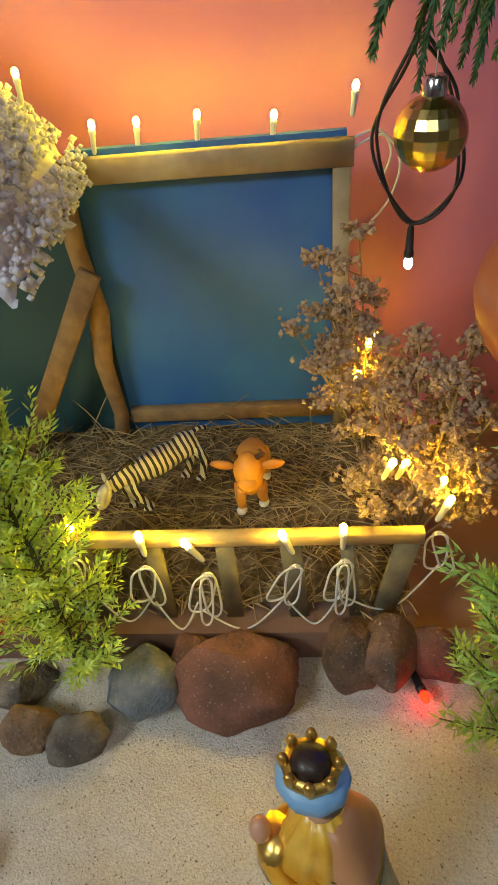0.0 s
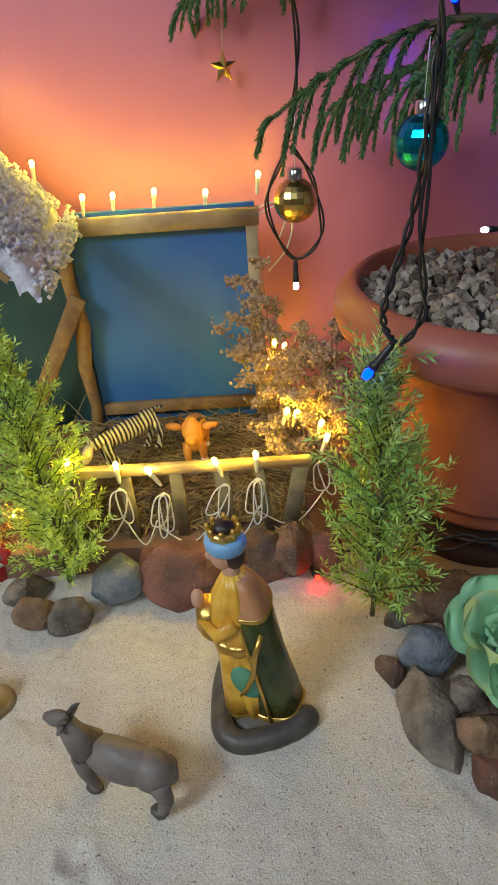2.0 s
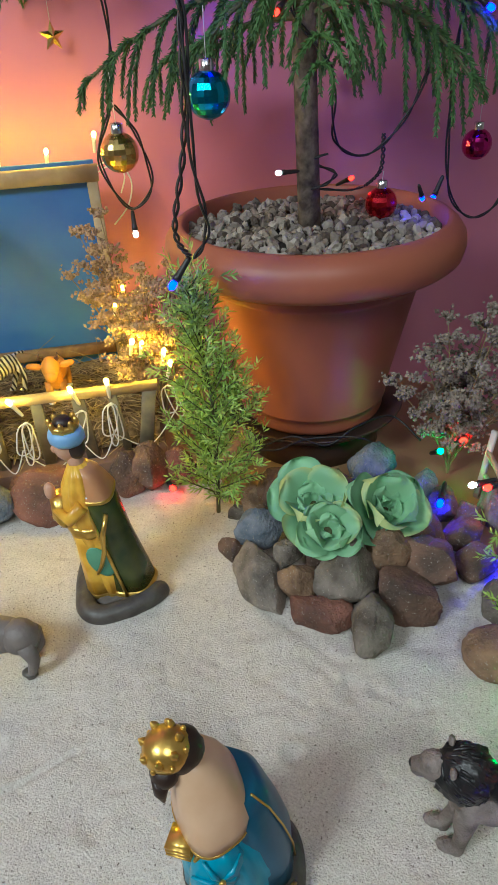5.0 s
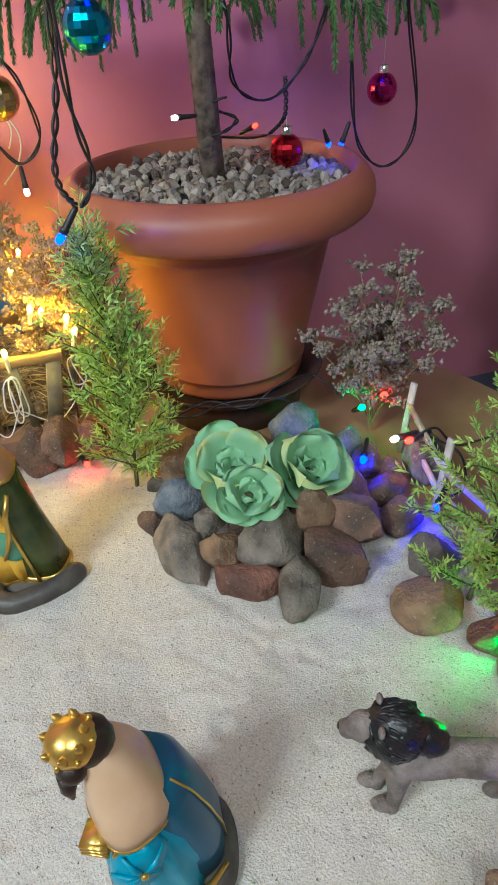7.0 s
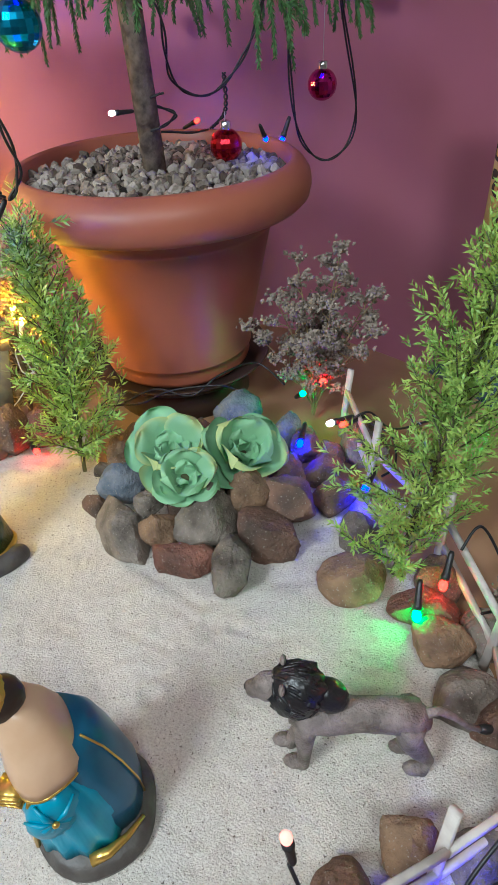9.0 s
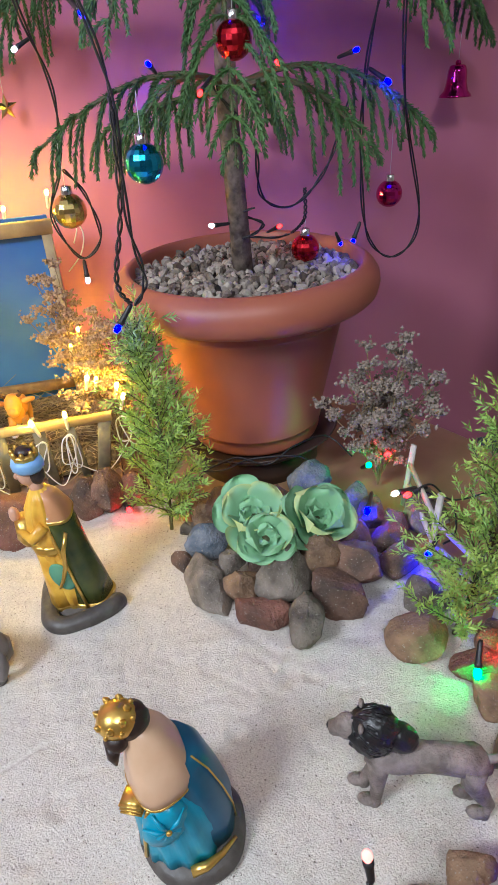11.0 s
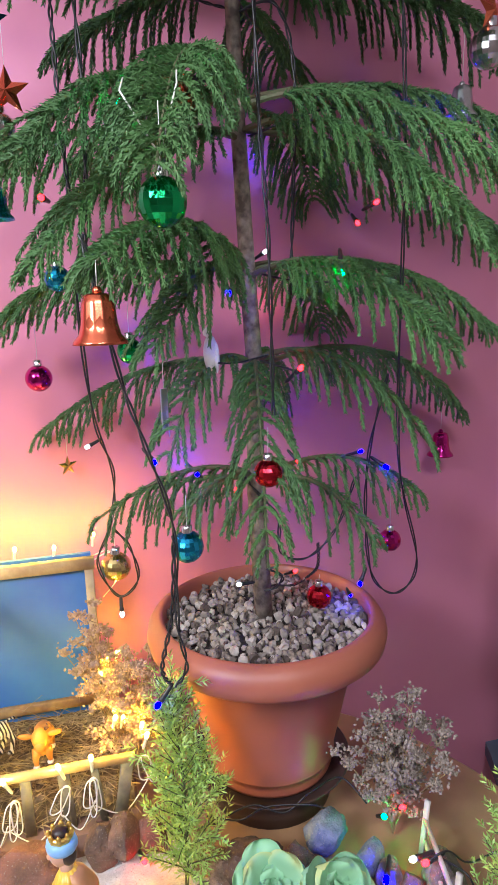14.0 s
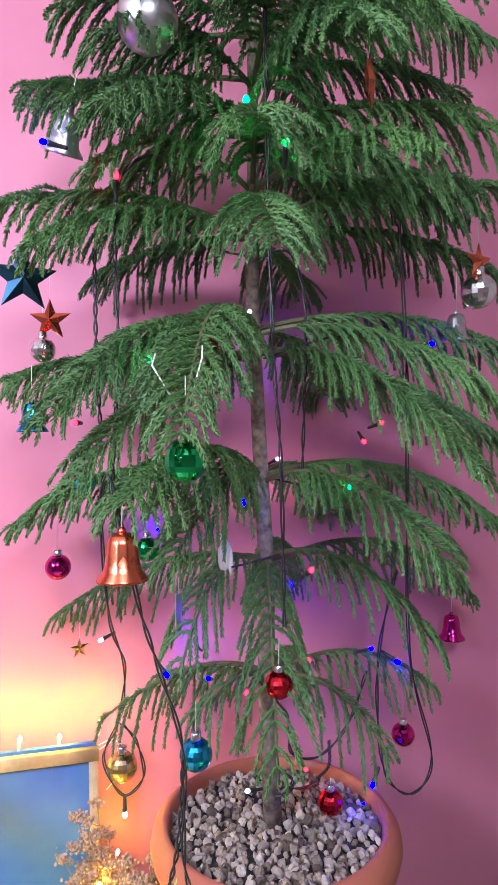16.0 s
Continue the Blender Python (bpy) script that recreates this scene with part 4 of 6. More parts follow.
# ---- the stable ----
def stable():
    h = thing("crib_stable", "wooden crib stable with blue back board and snowy roof", "stable", at=pose(0, 0, 0))
    part("base_board", block(bmesh.new(), (-0.62, 0.385, -0.006), (0.135, 0.72, 0.045)), BOARD, h, "brown base board", smooth=False)
    part("back_board", block(bmesh.new(), (-0.205, 0.69, 0.045), (0.082, 0.7, 0.442)), BLUE, h, "dull blue painted board", smooth=False)
    part("side_board", block(bmesh.new(), (-0.62, 0.694, 0.045), (-0.207, 0.704, 0.43)), TEAL, h, "dark teal painted board", smooth=False)
    part("top_batten", bar(bmesh.new(), (-0.215, 0.681, 0.424), (0.088, 0.681, 0.424), 0.014, 0.026), WOOD, h)
    part("right_batten", bar(bmesh.new(), (0.076, 0.682, 0.045), (0.076, 0.682, 0.412), 0.018, 0.012, 0.1, (0, 1, 0)), WOOD, h)
    part("bottom_batten", bar(bmesh.new(), (-0.2, 0.681, 0.112), (0.066, 0.681, 0.112), 0.014, 0.02), OLDWOOD, h)
    bm = bmesh.new()
    pts = [(-0.225, 0.672, 0.045), (-0.212, 0.672, 0.12), (-0.217, 0.671, 0.2), (-0.207, 0.672, 0.27), (-0.214, 0.671, 0.35), (-0.21, 0.672, 0.44)]
    tube(bm, pts, 0.011, 8, [0.01, 0.01, 0.012, 0.013, 0.011, 0.012])
    part("post", bm, OLDWOOD, h, "rough crooked wooden post")
    part("brace", bar(bmesh.new(), (-0.2, 0.655, 0.325), (-0.335, 0.64, 0.09), 0.01, 0.026, 0.15, (1, 0, 0)), OLDWOOD, h, "slanting wooden prop")
    part("front_rail", bar(bmesh.new(), (-0.212, 0.41, 0.163), (0.135, 0.41, 0.16), 0.012, 0.014), WOOD, h)
    for x, lean, w in ((-0.19, 0.0, 0.016), (-0.12, 0.0, 0.016), (-0.05, 0.0, 0.018), (0.012, 0.006, 0.02), (0.064, 0.012, 0.013), (0.122, -0.02, 0.022)):
        part("picket", bar(bmesh.new(), (x + lean, 0.408, 0.04), (x, 0.409, 0.155), w, 0.008, 0.15, (0, 1, 0)), DARKWOOD, h)
    # roof slab under a thick cover of cotton snow
    eave_b, eave_f = Vector((-0.222, 0.705, 0.443)), Vector((-0.207, 0.43, 0.432))
    up = Vector((-0.27, 0.0, 0.28))
    bm = bmesh.new()
    for off in (0, 1):
        n = Vector((0.72, 0, 0.69)) * (-0.006 - 0.008 * off)
        ring = [bm.verts.new(p + n) for p in (eave_b, eave_f, eave_f + up, eave_b + up)]
        if off:
            for i in range(4):
                bm.faces.new((first[i], first[(i + 1) % 4], ring[(i + 1) % 4], ring[i]))
        first = ring
        bm.faces.new(ring)
    part("roof_board", bm, OLDWOOD, h, smooth=False)
    verts, faces, nu, nv = [], [], 90, 70
    for i in range(nu + 1):
        for j in range(nv + 1):
            a, b = j / nv, i / nu
            p = eave_b.lerp(eave_f, a) + up * (b * 1.05 - 0.05)
            edge = min(a, 1 - a, b) * 9
            lump = 0.006 * noise.noise(p * 60) + 0.006 * noise.noise(p * 120) + 0.003 * noise.noise(p * 260)
            k = 0.004 + 0.016 * min(1, edge) + lump
            p = p + Vector((0.72, 0, 0.69)) * k
            if b < 0.08:
                p.z -= 0.012 * (1 - b / 0.08) * (1 + 0.9 * noise.noise(p * 70))
                p.x += 0.01 * (1 - b / 0.08)
            if a > 0.94 or a < 0.06:
                e = max(a - 0.94, 0.06 - a) / 0.06
                p.z -= 0.018 * e * (1 + noise.noise(p * 70))
            verts.append(p)
            if i < nu and j < nv:
                q = i * (nv + 1) + j
                faces.append((q, q + 1, q + nv + 2, q + nv + 1))
    me = bpy.data.meshes.new("snow_cover")
    me.from_pydata(verts, [], faces)
    me.polygons.foreach_set("use_smooth", [True] * len(faces))
    me.materials.append(SNOW)
    ob = new("snow_cover", me)
    ob.parent = h
    tagged(ob, "lumpy white cotton snow")
    rnd = random.Random(8)
    fluff = Leaves()
    for k in range(2600):
        b, a = rnd.random() ** 1.5, rnd.random()
        p = eave_b.lerp(eave_f, a) + up * (b * 1.05 - 0.06) + Vector((0.72, 0, 0.69)) * (0.016 + rnd.uniform(0, 0.012) * min(1, 4 * min(a, 1 - a) + 0.3))
        if b < 0.06:
            p += Vector((0.006, 0, -rnd.uniform(0, 0.03)))
        s = rnd.uniform(0.002, 0.0055)
        c = np.array([(1, 0, 0), (-1, 0, 0), (0, 1, 0), (0, -1, 0), (0, 0, 1), (0, 0, -1)], float) * [rnd.uniform(0.6, 1.3), rnd.uniform(0.6, 1.3), rnd.uniform(0.6, 1.2)] * s
        fluff.add(c + np.array(p), [(0, 2, 4), (2, 1, 4), (1, 3, 4), (3, 0, 4), (2, 0, 5), (1, 2, 5), (3, 1, 5), (0, 3, 5)])
    ob = new("snow_tuft", fluff.mesh("snow_tuft", (SNOW,), True))
    ob.parent = h
    tagged(ob, "small tufts of white cotton", kind="stuff")


def hay_height(x, y):
    return 0.088 + 0.012 * noise.noise(Vector((x * 14, y * 14, 0))) + 0.006 * noise.noise(Vector((x * 40, y * 40, 3))) - 0.05 * max(0, (0.45 - y) / 0.05) - 0.02 * max(0, (x - 0.08) / 0.06)


def hay():
    verts, faces, n = [], [], 60
    for j in range(n + 1):
        for i in range(n + 1):
            x, y = -0.6 + 0.73 * i / n, 0.415 + 0.265 * j / n
            verts.append((x, y, hay_height(x, y)))
            if i < n and j < n:
                q = j * (n + 1) + i
                faces.append((q, q + 1, q + n + 2, q + n + 1))
    me = bpy.data.meshes.new("hay_bed")
    me.from_pydata(verts, [], faces)
    me.polygons.foreach_set("use_smooth", [True] * len(faces))
    me.materials.append(HAYBED)
    bed = tagged(new("hay", me), "loose dry brown hay covering the stable floor", "hay", kind="stuff")
    rnd = random.Random(4)
    lv = Leaves()
    for k in range(2600):
        x, y = rnd.uniform(-0.55, 0.13), rnd.uniform(0.415, 0.675)
        a, ln = rnd.uniform(0, 3.14), rnd.uniform(0.03, 0.09)
        z = hay_height(x, y) + rnd.uniform(-0.002, 0.008)
        d = np.array([math.cos(a), math.sin(a) * 0.7, rnd.gauss(0, 0.14)])
        if k < 26:
            d, ln, y = np.array([rnd.gauss(0, 0.6), 0.2, rnd.uniform(0.4, 1)]), rnd.uniform(0.05, 0.11), rnd.uniform(0.6, 0.67)
        w = np.linspace(-0.5 if k >= 26 else 0, 0.5 if k >= 26 else 1, 4)[:, None]
        bend = np.array([0, 0, -rnd.uniform(0, 0.012)])
        lv.rod(np.array([x, y, z]) + d * ln * w + bend * (4 * w * w), 0.0009, 0.0005, 3)
    ob = new("straw", lv.mesh("straw", (HAY,)))
    ob.parent = bed
    tagged(ob, kind="stuff")


stable()
hay()


# ---- figurines ----
def smooth_path(points, n=60):
    """A soft curve through points."""
    p = [Vector(points[0])] + [Vector(q) for q in points] + [Vector(points[-1])]
    out = []
    for i in range(1, len(p) - 2):
        for k in range(max(2, n // (len(points) - 1))):
            t = k / max(2, n // (len(points) - 1))
            a, b, c, d = p[i - 1:i + 3]
            out.append(0.5 * ((2 * b) + (c - a) * t + (2 * a - 5 * b + 4 * c - d) * t * t + (3 * b - a - 3 * c + d) * t ** 3))
    return out + [p[-2]]


def loft(bm, rings, seg=28, index=0, folds=0, depth=0.0, m=Matrix()):
    """Skin over ellipses (z, x, y, rx, ry), with folds running down."""
    made = []
    for z, x, y, rx, ry in rings:
        row = []
        for k in range(seg):
            a = 2 * math.pi * k / seg
            s = 1 + depth * math.sin(folds * a + z * 30) if folds else 1
            row.append(bm.verts.new(m @ Vector((x + rx * s * math.cos(a), y + ry * s * math.sin(a), z))))
        made.append(row)
    for a, b in zip(made, made[1:]):
        for k in range(seg):
            bm.faces.new((a[k], a[(k + 1) % seg], b[(k + 1) % seg], b[k])).material_index = index
    for row in (made[0][::-1], made[-1]):
        bm.faces.new(row).material_index = index
    return bm


def border(rings, low, high, out=1.03):
    """A line up the side of a loft, from one angle at its foot to another at its top."""
    line = []
    for k, (z, x, y, rx, ry) in enumerate(rings):
        a = radians(low + (high - low) * k / (len(rings) - 1))
        line.append((x + out * rx * math.cos(a), y + out * ry * math.sin(a), z))
    return line


def standing_king():
    mats = (YELLOW, GREEN_GLAZE, PEACH, SKIN, SKY_BLUE, GOLD, BASE_GREY, SEA_GREEN, HAIR)
    bm = bmesh.new()
    loft(bm, [(0.0, 0.008, 0.004, 0.038, 0.03), (0.009, 0.008, 0.004, 0.039, 0.031), (0.014, 0.008, 0.004, 0.034, 0.026)], 24, 6, 3, 0.05)
    tube(bm, smooth_path([(-0.036, 0.058, 0.018), (-0.04, 0.035, 0.012), (-0.04, 0.008, 0.007), (-0.036, -0.018, 0.006), (-0.018, -0.032, 0.006), (0.012, -0.028, 0.007), (0.04, -0.016, 0.007), (0.056, -0.002, 0.006)], 56), 0.0135, 16, None, 6)
    ball(bm, (-0.036, 0.058, 0.018), 0.0132, index=6)
    ball(bm, (0.056, -0.002, 0.006), 0.0134, index=6)
    feet = len(bm.verts)
    loft(bm, [(0.012, 0.006, 0, 0.03, 0.03), (0.03, 0.004, 0, 0.031, 0.03), (0.07, 0.002, 0, 0.03, 0.029), (0.11, -0.002, 0, 0.03, 0.029), (0.15, -0.002, 0, 0.031, 0.031), (0.18, 0.002, 0, 0.028, 0.03), (0.198, 0.004, 0, 0.02, 0.024), (0.21, 0.002, 0, 0.011, 0.012)], 60, 0, 11, 0.075)
    for px, py, r in ((-0.012, -0.012, 0.02), (0.008, -0.016, 0.017), (-0.016, 0.01, 0.016)):
        loft(bm, [(0.012, px, py, r, r * 0.9), (0.05, px, py, r * 0.92, r * 0.85), (0.1, px * 0.8, py * 0.8, r, r), (0.125, px * 0.6, py * 0.5, r * 0.9, r * 0.9)], 30, 0, 6, 0.07)
        loft(bm, [(0.011, px, py, r * 1.02, r * 0.93), (0.017, px, py, r * 1.04, r * 0.95), (0.02, px, py, r * 0.9, r * 0.8)], 30, 5, 6, 0.07)
    loft(bm, [(0.112, -0.002, 0, 0.031, 0.03), (0.117, -0.002, 0, 0.0335, 0.033), (0.124, -0.002, 0, 0.0335, 0.033), (0.128, -0.002, 0, 0.031, 0.03)], 40, 5, 9, 0.03)
    # cape falling down the back, lined in sea green
    cape = [(0.014, 0.033, 0, 0.034, 0.037), (0.05, 0.03, 0, 0.031, 0.036), (0.1, 0.024, 0, 0.027, 0.034), (0.15, 0.018, 0, 0.025, 0.033), (0.176, 0.014, 0, 0.022, 0.031)]
    loft(bm, cape, 48, 1, 5, 0.04)
    loft(bm, [(0.011, 0.033, 0, 0.035, 0.038), (0.017, 0.033, 0, 0.0365, 0.0395), (0.021, 0.0325, 0, 0.034, 0.037)], 48, 5, 5, 0.04)
    tube(bm, border(cape, -100, -128), 0.0026, 8, None, 5)
    loft(bm, [(0.166, 0.017, 0, 0.024, 0.034), (0.171, 0.017, 0, 0.025, 0.035), (0.182, 0.014, 0, 0.022, 0.031), (0.198, 0.01, 0, 0.017, 0.023), (0.207, 0.006, 0, 0.012, 0.014)], 32, 2, 4, 0.05)
    loft(bm, [(0.164, 0.017, 0, 0.025, 0.035), (0.167, 0.017, 0, 0.0265, 0.0365), (0.17, 0.017, 0, 0.024, 0.034)], 32, 5, 4, 0.05)
    ball(bm, (0.002, -0.031, 0.075), (0.016, 0.004, 0.026), Matrix.Rotation(radians(-22), 3, "Y"), 14, 10, 7)
    tube(bm, [(0.028, -0.033, 0.15), (0.018, -0.042, 0.125), (0.014, -0.043, 0.1), (0.004, -0.038, 0.075), (-0.006, -0.034, 0.058)], 0.003, 8, [0.003, 0.0035, 0.0035, 0.003, 0.002], 5)
    tube(bm, [(0.0, -0.033, 0.165), (-0.022, -0.03, 0.145), (-0.04, -0.012, 0.152)], 0.01, 10, [0.009, 0.0085, 0.006], 0)
    tube(bm, [(0.0, 0.033, 0.165), (-0.022, 0.03, 0.145), (-0.04, 0.012, 0.152)], 0.01, 10, [0.009, 0.0085, 0.006], 0)
    loft(bm, [(0.125, -0.034, 0, 0.012, 0.016), (0.135, -0.036, 0, 0.015, 0.02), (0.165, -0.034, 0, 0.013, 0.017)], 16, 5, 5, 0.06)
    ball(bm, (-0.044, 0, 0.172), (0.008, 0.009, 0.012), index=3, seg=10, rings=8)
    tube(bm, [(0.002, 0, 0.2), (-0.001, 0, 0.225)], 0.0105, 12, None, 3)
    ball(bm, (-0.006, 0, 0.233), (0.016, 0.0145, 0.019), index=3)
    ball(bm, (-0.022, 0, 0.23), (0.004, 0.003, 0.005), index=3, seg=8, rings=6)
    ball(bm, (0.006, 0, 0.232), (0.013, 0.0155, 0.017), index=8)
    loft(bm, [(0.238, -0.001, 0, 0.019, 0.018), (0.242, -0.001, 0, 0.0225, 0.0215), (0.25, -0.001, 0, 0.0235, 0.0225), (0.256, -0.001, 0, 0.021, 0.02)], 28, 4, 9, 0.025)
    loft(bm, [(0.254, -0.001, 0, 0.017, 0.017), (0.262, -0.001, 0, 0.0185, 0.0185), (0.264, -0.001, 0, 0.012, 0.012)], 24, 5, 8, 0.06)
    for k in range(8):
        a = k * math.pi / 4
        ball(bm, (-0.001 + 0.017 * math.cos(a), 0.017 * math.sin(a), 0.265), (0.004, 0.004, 0.006), index=5, seg=6, rings=5)
    ball(bm, (-0.001, 0, 0.264), (0.013, 0.013, 0.009), index=8, seg=12, rings=8)
    for v in list(bm.verts)[feet:]:
        v.co = Vector((v.co.x * 0.88 - 0.006 - 0.05 * v.co.z, v.co.y * 0.84 + 0.016 + 0.03 * v.co.z, v.co.z * 0.985))
    solo("king_figurine", bm, mats, "glazed crib figurine in yellow robe and dark green cape", "figurine", "crib figurines", at=pose(0.045, 0.136, -0.001, 0, 0, -4))


def kneeling_king():
    mats = (TURQUOISE, NAVY, CREAM, HAIR, GOLD, BASE_GREY, SKIN)
    bm = bmesh.new()
    loft(bm, [(0.0, 0.004, -0.01, 0.059, 0.064), (0.01, 0.004, -0.01, 0.061, 0.066), (0.02, 0.004, -0.008, 0.053, 0.057)], 40, 5, 5, 0.02)
    robe = [(0.016, -0.002, -0.002, 0.052, 0.055), (0.035, -0.004, -0.002, 0.049, 0.053), (0.065, -0.008, -0.003, 0.045, 0.049), (0.095, -0.012, -0.002, 0.041, 0.046), (0.12, -0.016, 0, 0.028, 0.036), (0.15, -0.018, 0.003, 0.02, 0.026)]
    loft(bm, robe, 84, 0, 14, 0.045)
    mantle = [(0.016, 0.018, 0.002, 0.038, 0.052), (0.05, 0.017, 0.003, 0.038, 0.05), (0.09, 0.011, 0.004, 0.036, 0.046), (0.125, 0.004, 0.005, 0.032, 0.04), (0.152, -0.004, 0.004, 0.025, 0.031)]
    loft(bm, mantle, 60, 1, 6, 0.025)
    tube(bm, border(mantle, -28, -44), 0.0011, 7, None, 4)
    # short cream cape over the shoulders, drawn up to the neck
    cape = [(0.124, -0.02, -0.004, 0.028, 0.036), (0.127, -0.02, -0.004, 0.033, 0.041), (0.139, -0.019, -0.002, 0.034, 0.041), (0.157, -0.019, 0.003, 0.031, 0.036), (0.175, -0.023, 0.008, 0.025, 0.029), (0.19, -0.029, 0.013, 0.018, 0.021), (0.198, -0.034, 0.014, 0.012, 0.014)]
    loft(bm, cape, 48, 2, 4, 0.05)
    loft(bm, [(0.1235, -0.02, -0.004, 0.032, 0.04), (0.1255, -0.02, -0.004, 0.034, 0.042), (0.1275, -0.02, -0.004, 0.0335, 0.0415)], 48, 4, 4, 0.05)
    # bent sleeve with folds drawn to a gold clasp
    ball(bm, (-0.026, -0.036, 0.092), (0.024, 0.018, 0.034), Matrix.Rotation(radians(16), 3, "Y"), 24, 16, 0, 0.1, 3.0, 2)
    clasp = Vector((-0.026, -0.0545, 0.1))
    for a in (-150, -100, -55, -20, 15, 55, 120):
        d = Vector((math.sin(radians(a)), 0, -math.cos(radians(a))))
        mid, end = clasp + d * 0.012 + Vector((0, 0.003, 0)), clasp + d * 0.024 + Vector((0, 0.012, 0))
        tube(bm, [clasp + Vector((0, 0.002, 0)), mid, end], 0.003, 7, [0.0012, 0.003, 0.0012], 0)
    ball(bm, clasp, (0.0035, 0.003, 0.0035), index=4, seg=10, rings=8)
    # small gold casket carried before the breast
    bar(bm, (-0.06, -0.014, 0.12), (-0.042, -0.026, 0.12), 0.02, 0.018, 0.2, (0, 0, 1), 4)
    for z in (0.114, 0.12, 0.126):
        bar(bm, (-0.0605, -0.0135, z), (-0.0415, -0.0265, z), 0.022, 0.002, 0.2, (0, 0, 1), 4)
    tube(bm, [(-0.04, -0.035, 0.118), (-0.047, -0.03, 0.09), (-0.05, -0.027, 0.055), (-0.053, -0.026, 0.024)], 0.0026, 7, None, 4)
    tube(bm, [(-0.012, -0.06, 0.021), (0.004, -0.062, 0.023), (0.024, -0.056, 0.021), (0.044, -0.046, 0.022)], 0.006, 10, [0.0065, 0.0055, 0.0035, 0.002], 4)
    ball(bm, (-0.037, 0.015, 0.199), (0.0225, 0.0205, 0.019), index=3, seg=20, rings=12, rough=0.08, freq=6.0)
    ball(bm, (-0.052, 0.006, 0.19), (0.013, 0.015, 0.013), index=3)
    tube(bm, [(-0.056, 0.002, 0.188), (-0.059, -0.003, 0.176), (-0.058, -0.006, 0.166)], 0.006, 10, [0.009, 0.006, 0.0015], 3)
    up = Vector((-0.38, -0.1, 0.92)).normalized()
    one = up.orthogonal().normalized()
    two = up.cross(one)
    crown = Vector((-0.046, 0.014, 0.207))
    ball(bm, crown, (0.0215, 0.0205, 0.019), index=4, seg=24, rings=14)
    for k in range(7):
        d = math.cos(2 * math.pi * k / 7) * one + math.sin(2 * math.pi * k / 7) * two
        e = math.cos(2 * math.pi * (k + 0.5) / 7) * one + math.sin(2 * math.pi * (k + 0.5) / 7) * two
        tube(bm, [crown + d * 0.016 + up * 0.009, crown + d * 0.0175 + up * 0.013, crown + d * 0.0185 + up * 0.0175], 0.004, 6, [0.0046, 0.0036, 0.0008], 4)
        ball(bm, crown + e * 0.0205 + up * 0.004, (0.0026, 0.0026, 0.0034), index=4, seg=8, rings=6)
    solo("king_figurine", bm, mats, "kneeling glazed crib figurine in turquoise robe and cream cape", "figurine", "crib figurines", at=pose(0.149, -0.203, -0.001, 0, 0, 8) @ Matrix.Scale(0.88, 4))


def beast(name, label, front, rear, mats, height, girth, head, build, rise=0.0):
    """A small toy animal: a barrel body on four legs with neck and head."""
    f, r = Vector((*front, 0)), Vector((*rear, 0))
    d = (r - f)
    ln = d.length
    bm = bmesh.new()
    build(bm, ln, height, girth, head)
    a = math.degrees(math.atan2(d.y, d.x))
    solo(name, bm, mats, label, "toy animal", "toy animals", at=pose(f.x, f.y, -0.001, 0, 0, a) @ pose(0, 0, 0, 0, -rise, 0))


def legs(bm, ln, h, w, r, index=0, foot=0):
    for x, sx in ((0.0, -0.004), (ln, 0.006)):
        for y in (-w, w):
            step = 0.006 if y < 0 else -0.006
            tube(bm, [(x + sx, y * 0.8, h), (x + sx * 1.8 + step * 0.5, y, h * 0.55), (x + step, y, h * 0.12), (x + step - 0.003, y, 0.0)], r, 8, [r * 1.5, r, r * 0.75, r], index)
            ball(bm, (x + step - r * 0.5, y, r * 0.55), (r * 1.4, r * 1.05, r * 0.6), index=foot, seg=8, rings=6)


def goat(bm, ln, h, g, head):
    legs(bm, ln, h, g * 0.5, g * 0.32, 0, 1)
    ball(bm, (ln * 0.5, 0, h), (ln * 0.66, g * 0.85, g), rough=0.12, freq=2, seg=20, rings=12)
    ball(bm, (ln * 0.95, 0, h * 1.02), (g, g * 0.85, g * 0.95), seg=14)
    tube(bm, [(0.0, 0, h * 1.05), (-0.016, 0, h * 1.35), (-0.022, 0, h * 1.68)], g * 0.5, 10, [g * 0.85, g * 0.55, g * 0.42])
    ball(bm, (-0.03, 0, h * 1.72), (0.016, 0.0085, 0.009), Matrix.Rotation(radians(-22), 3, "Y"), 12, 8)
    ball(bm, (-0.042, 0, h * 1.66), (0.006, 0.0055, 0.005), seg=8, rings=6)
    for y in (-1, 1):
        ball(bm, (-0.018, y * 0.011, h * 1.76), (0.003, 0.007, 0.003), seg=8, rings=6)
        tube(bm, [(-0.02, y * 0.005, h * 1.8), (-0.014, y * 0.009, h * 1.98), (-0.007, y * 0.011, h * 2.08)], 0.002, 6, [0.0032, 0.0024, 0.001], 1)
    tube(bm, [(ln * 1.12, 0, h * 1.15), (ln * 1.25, 0, h * 1.1)], 0.003, 6, [0.004, 0.0015])


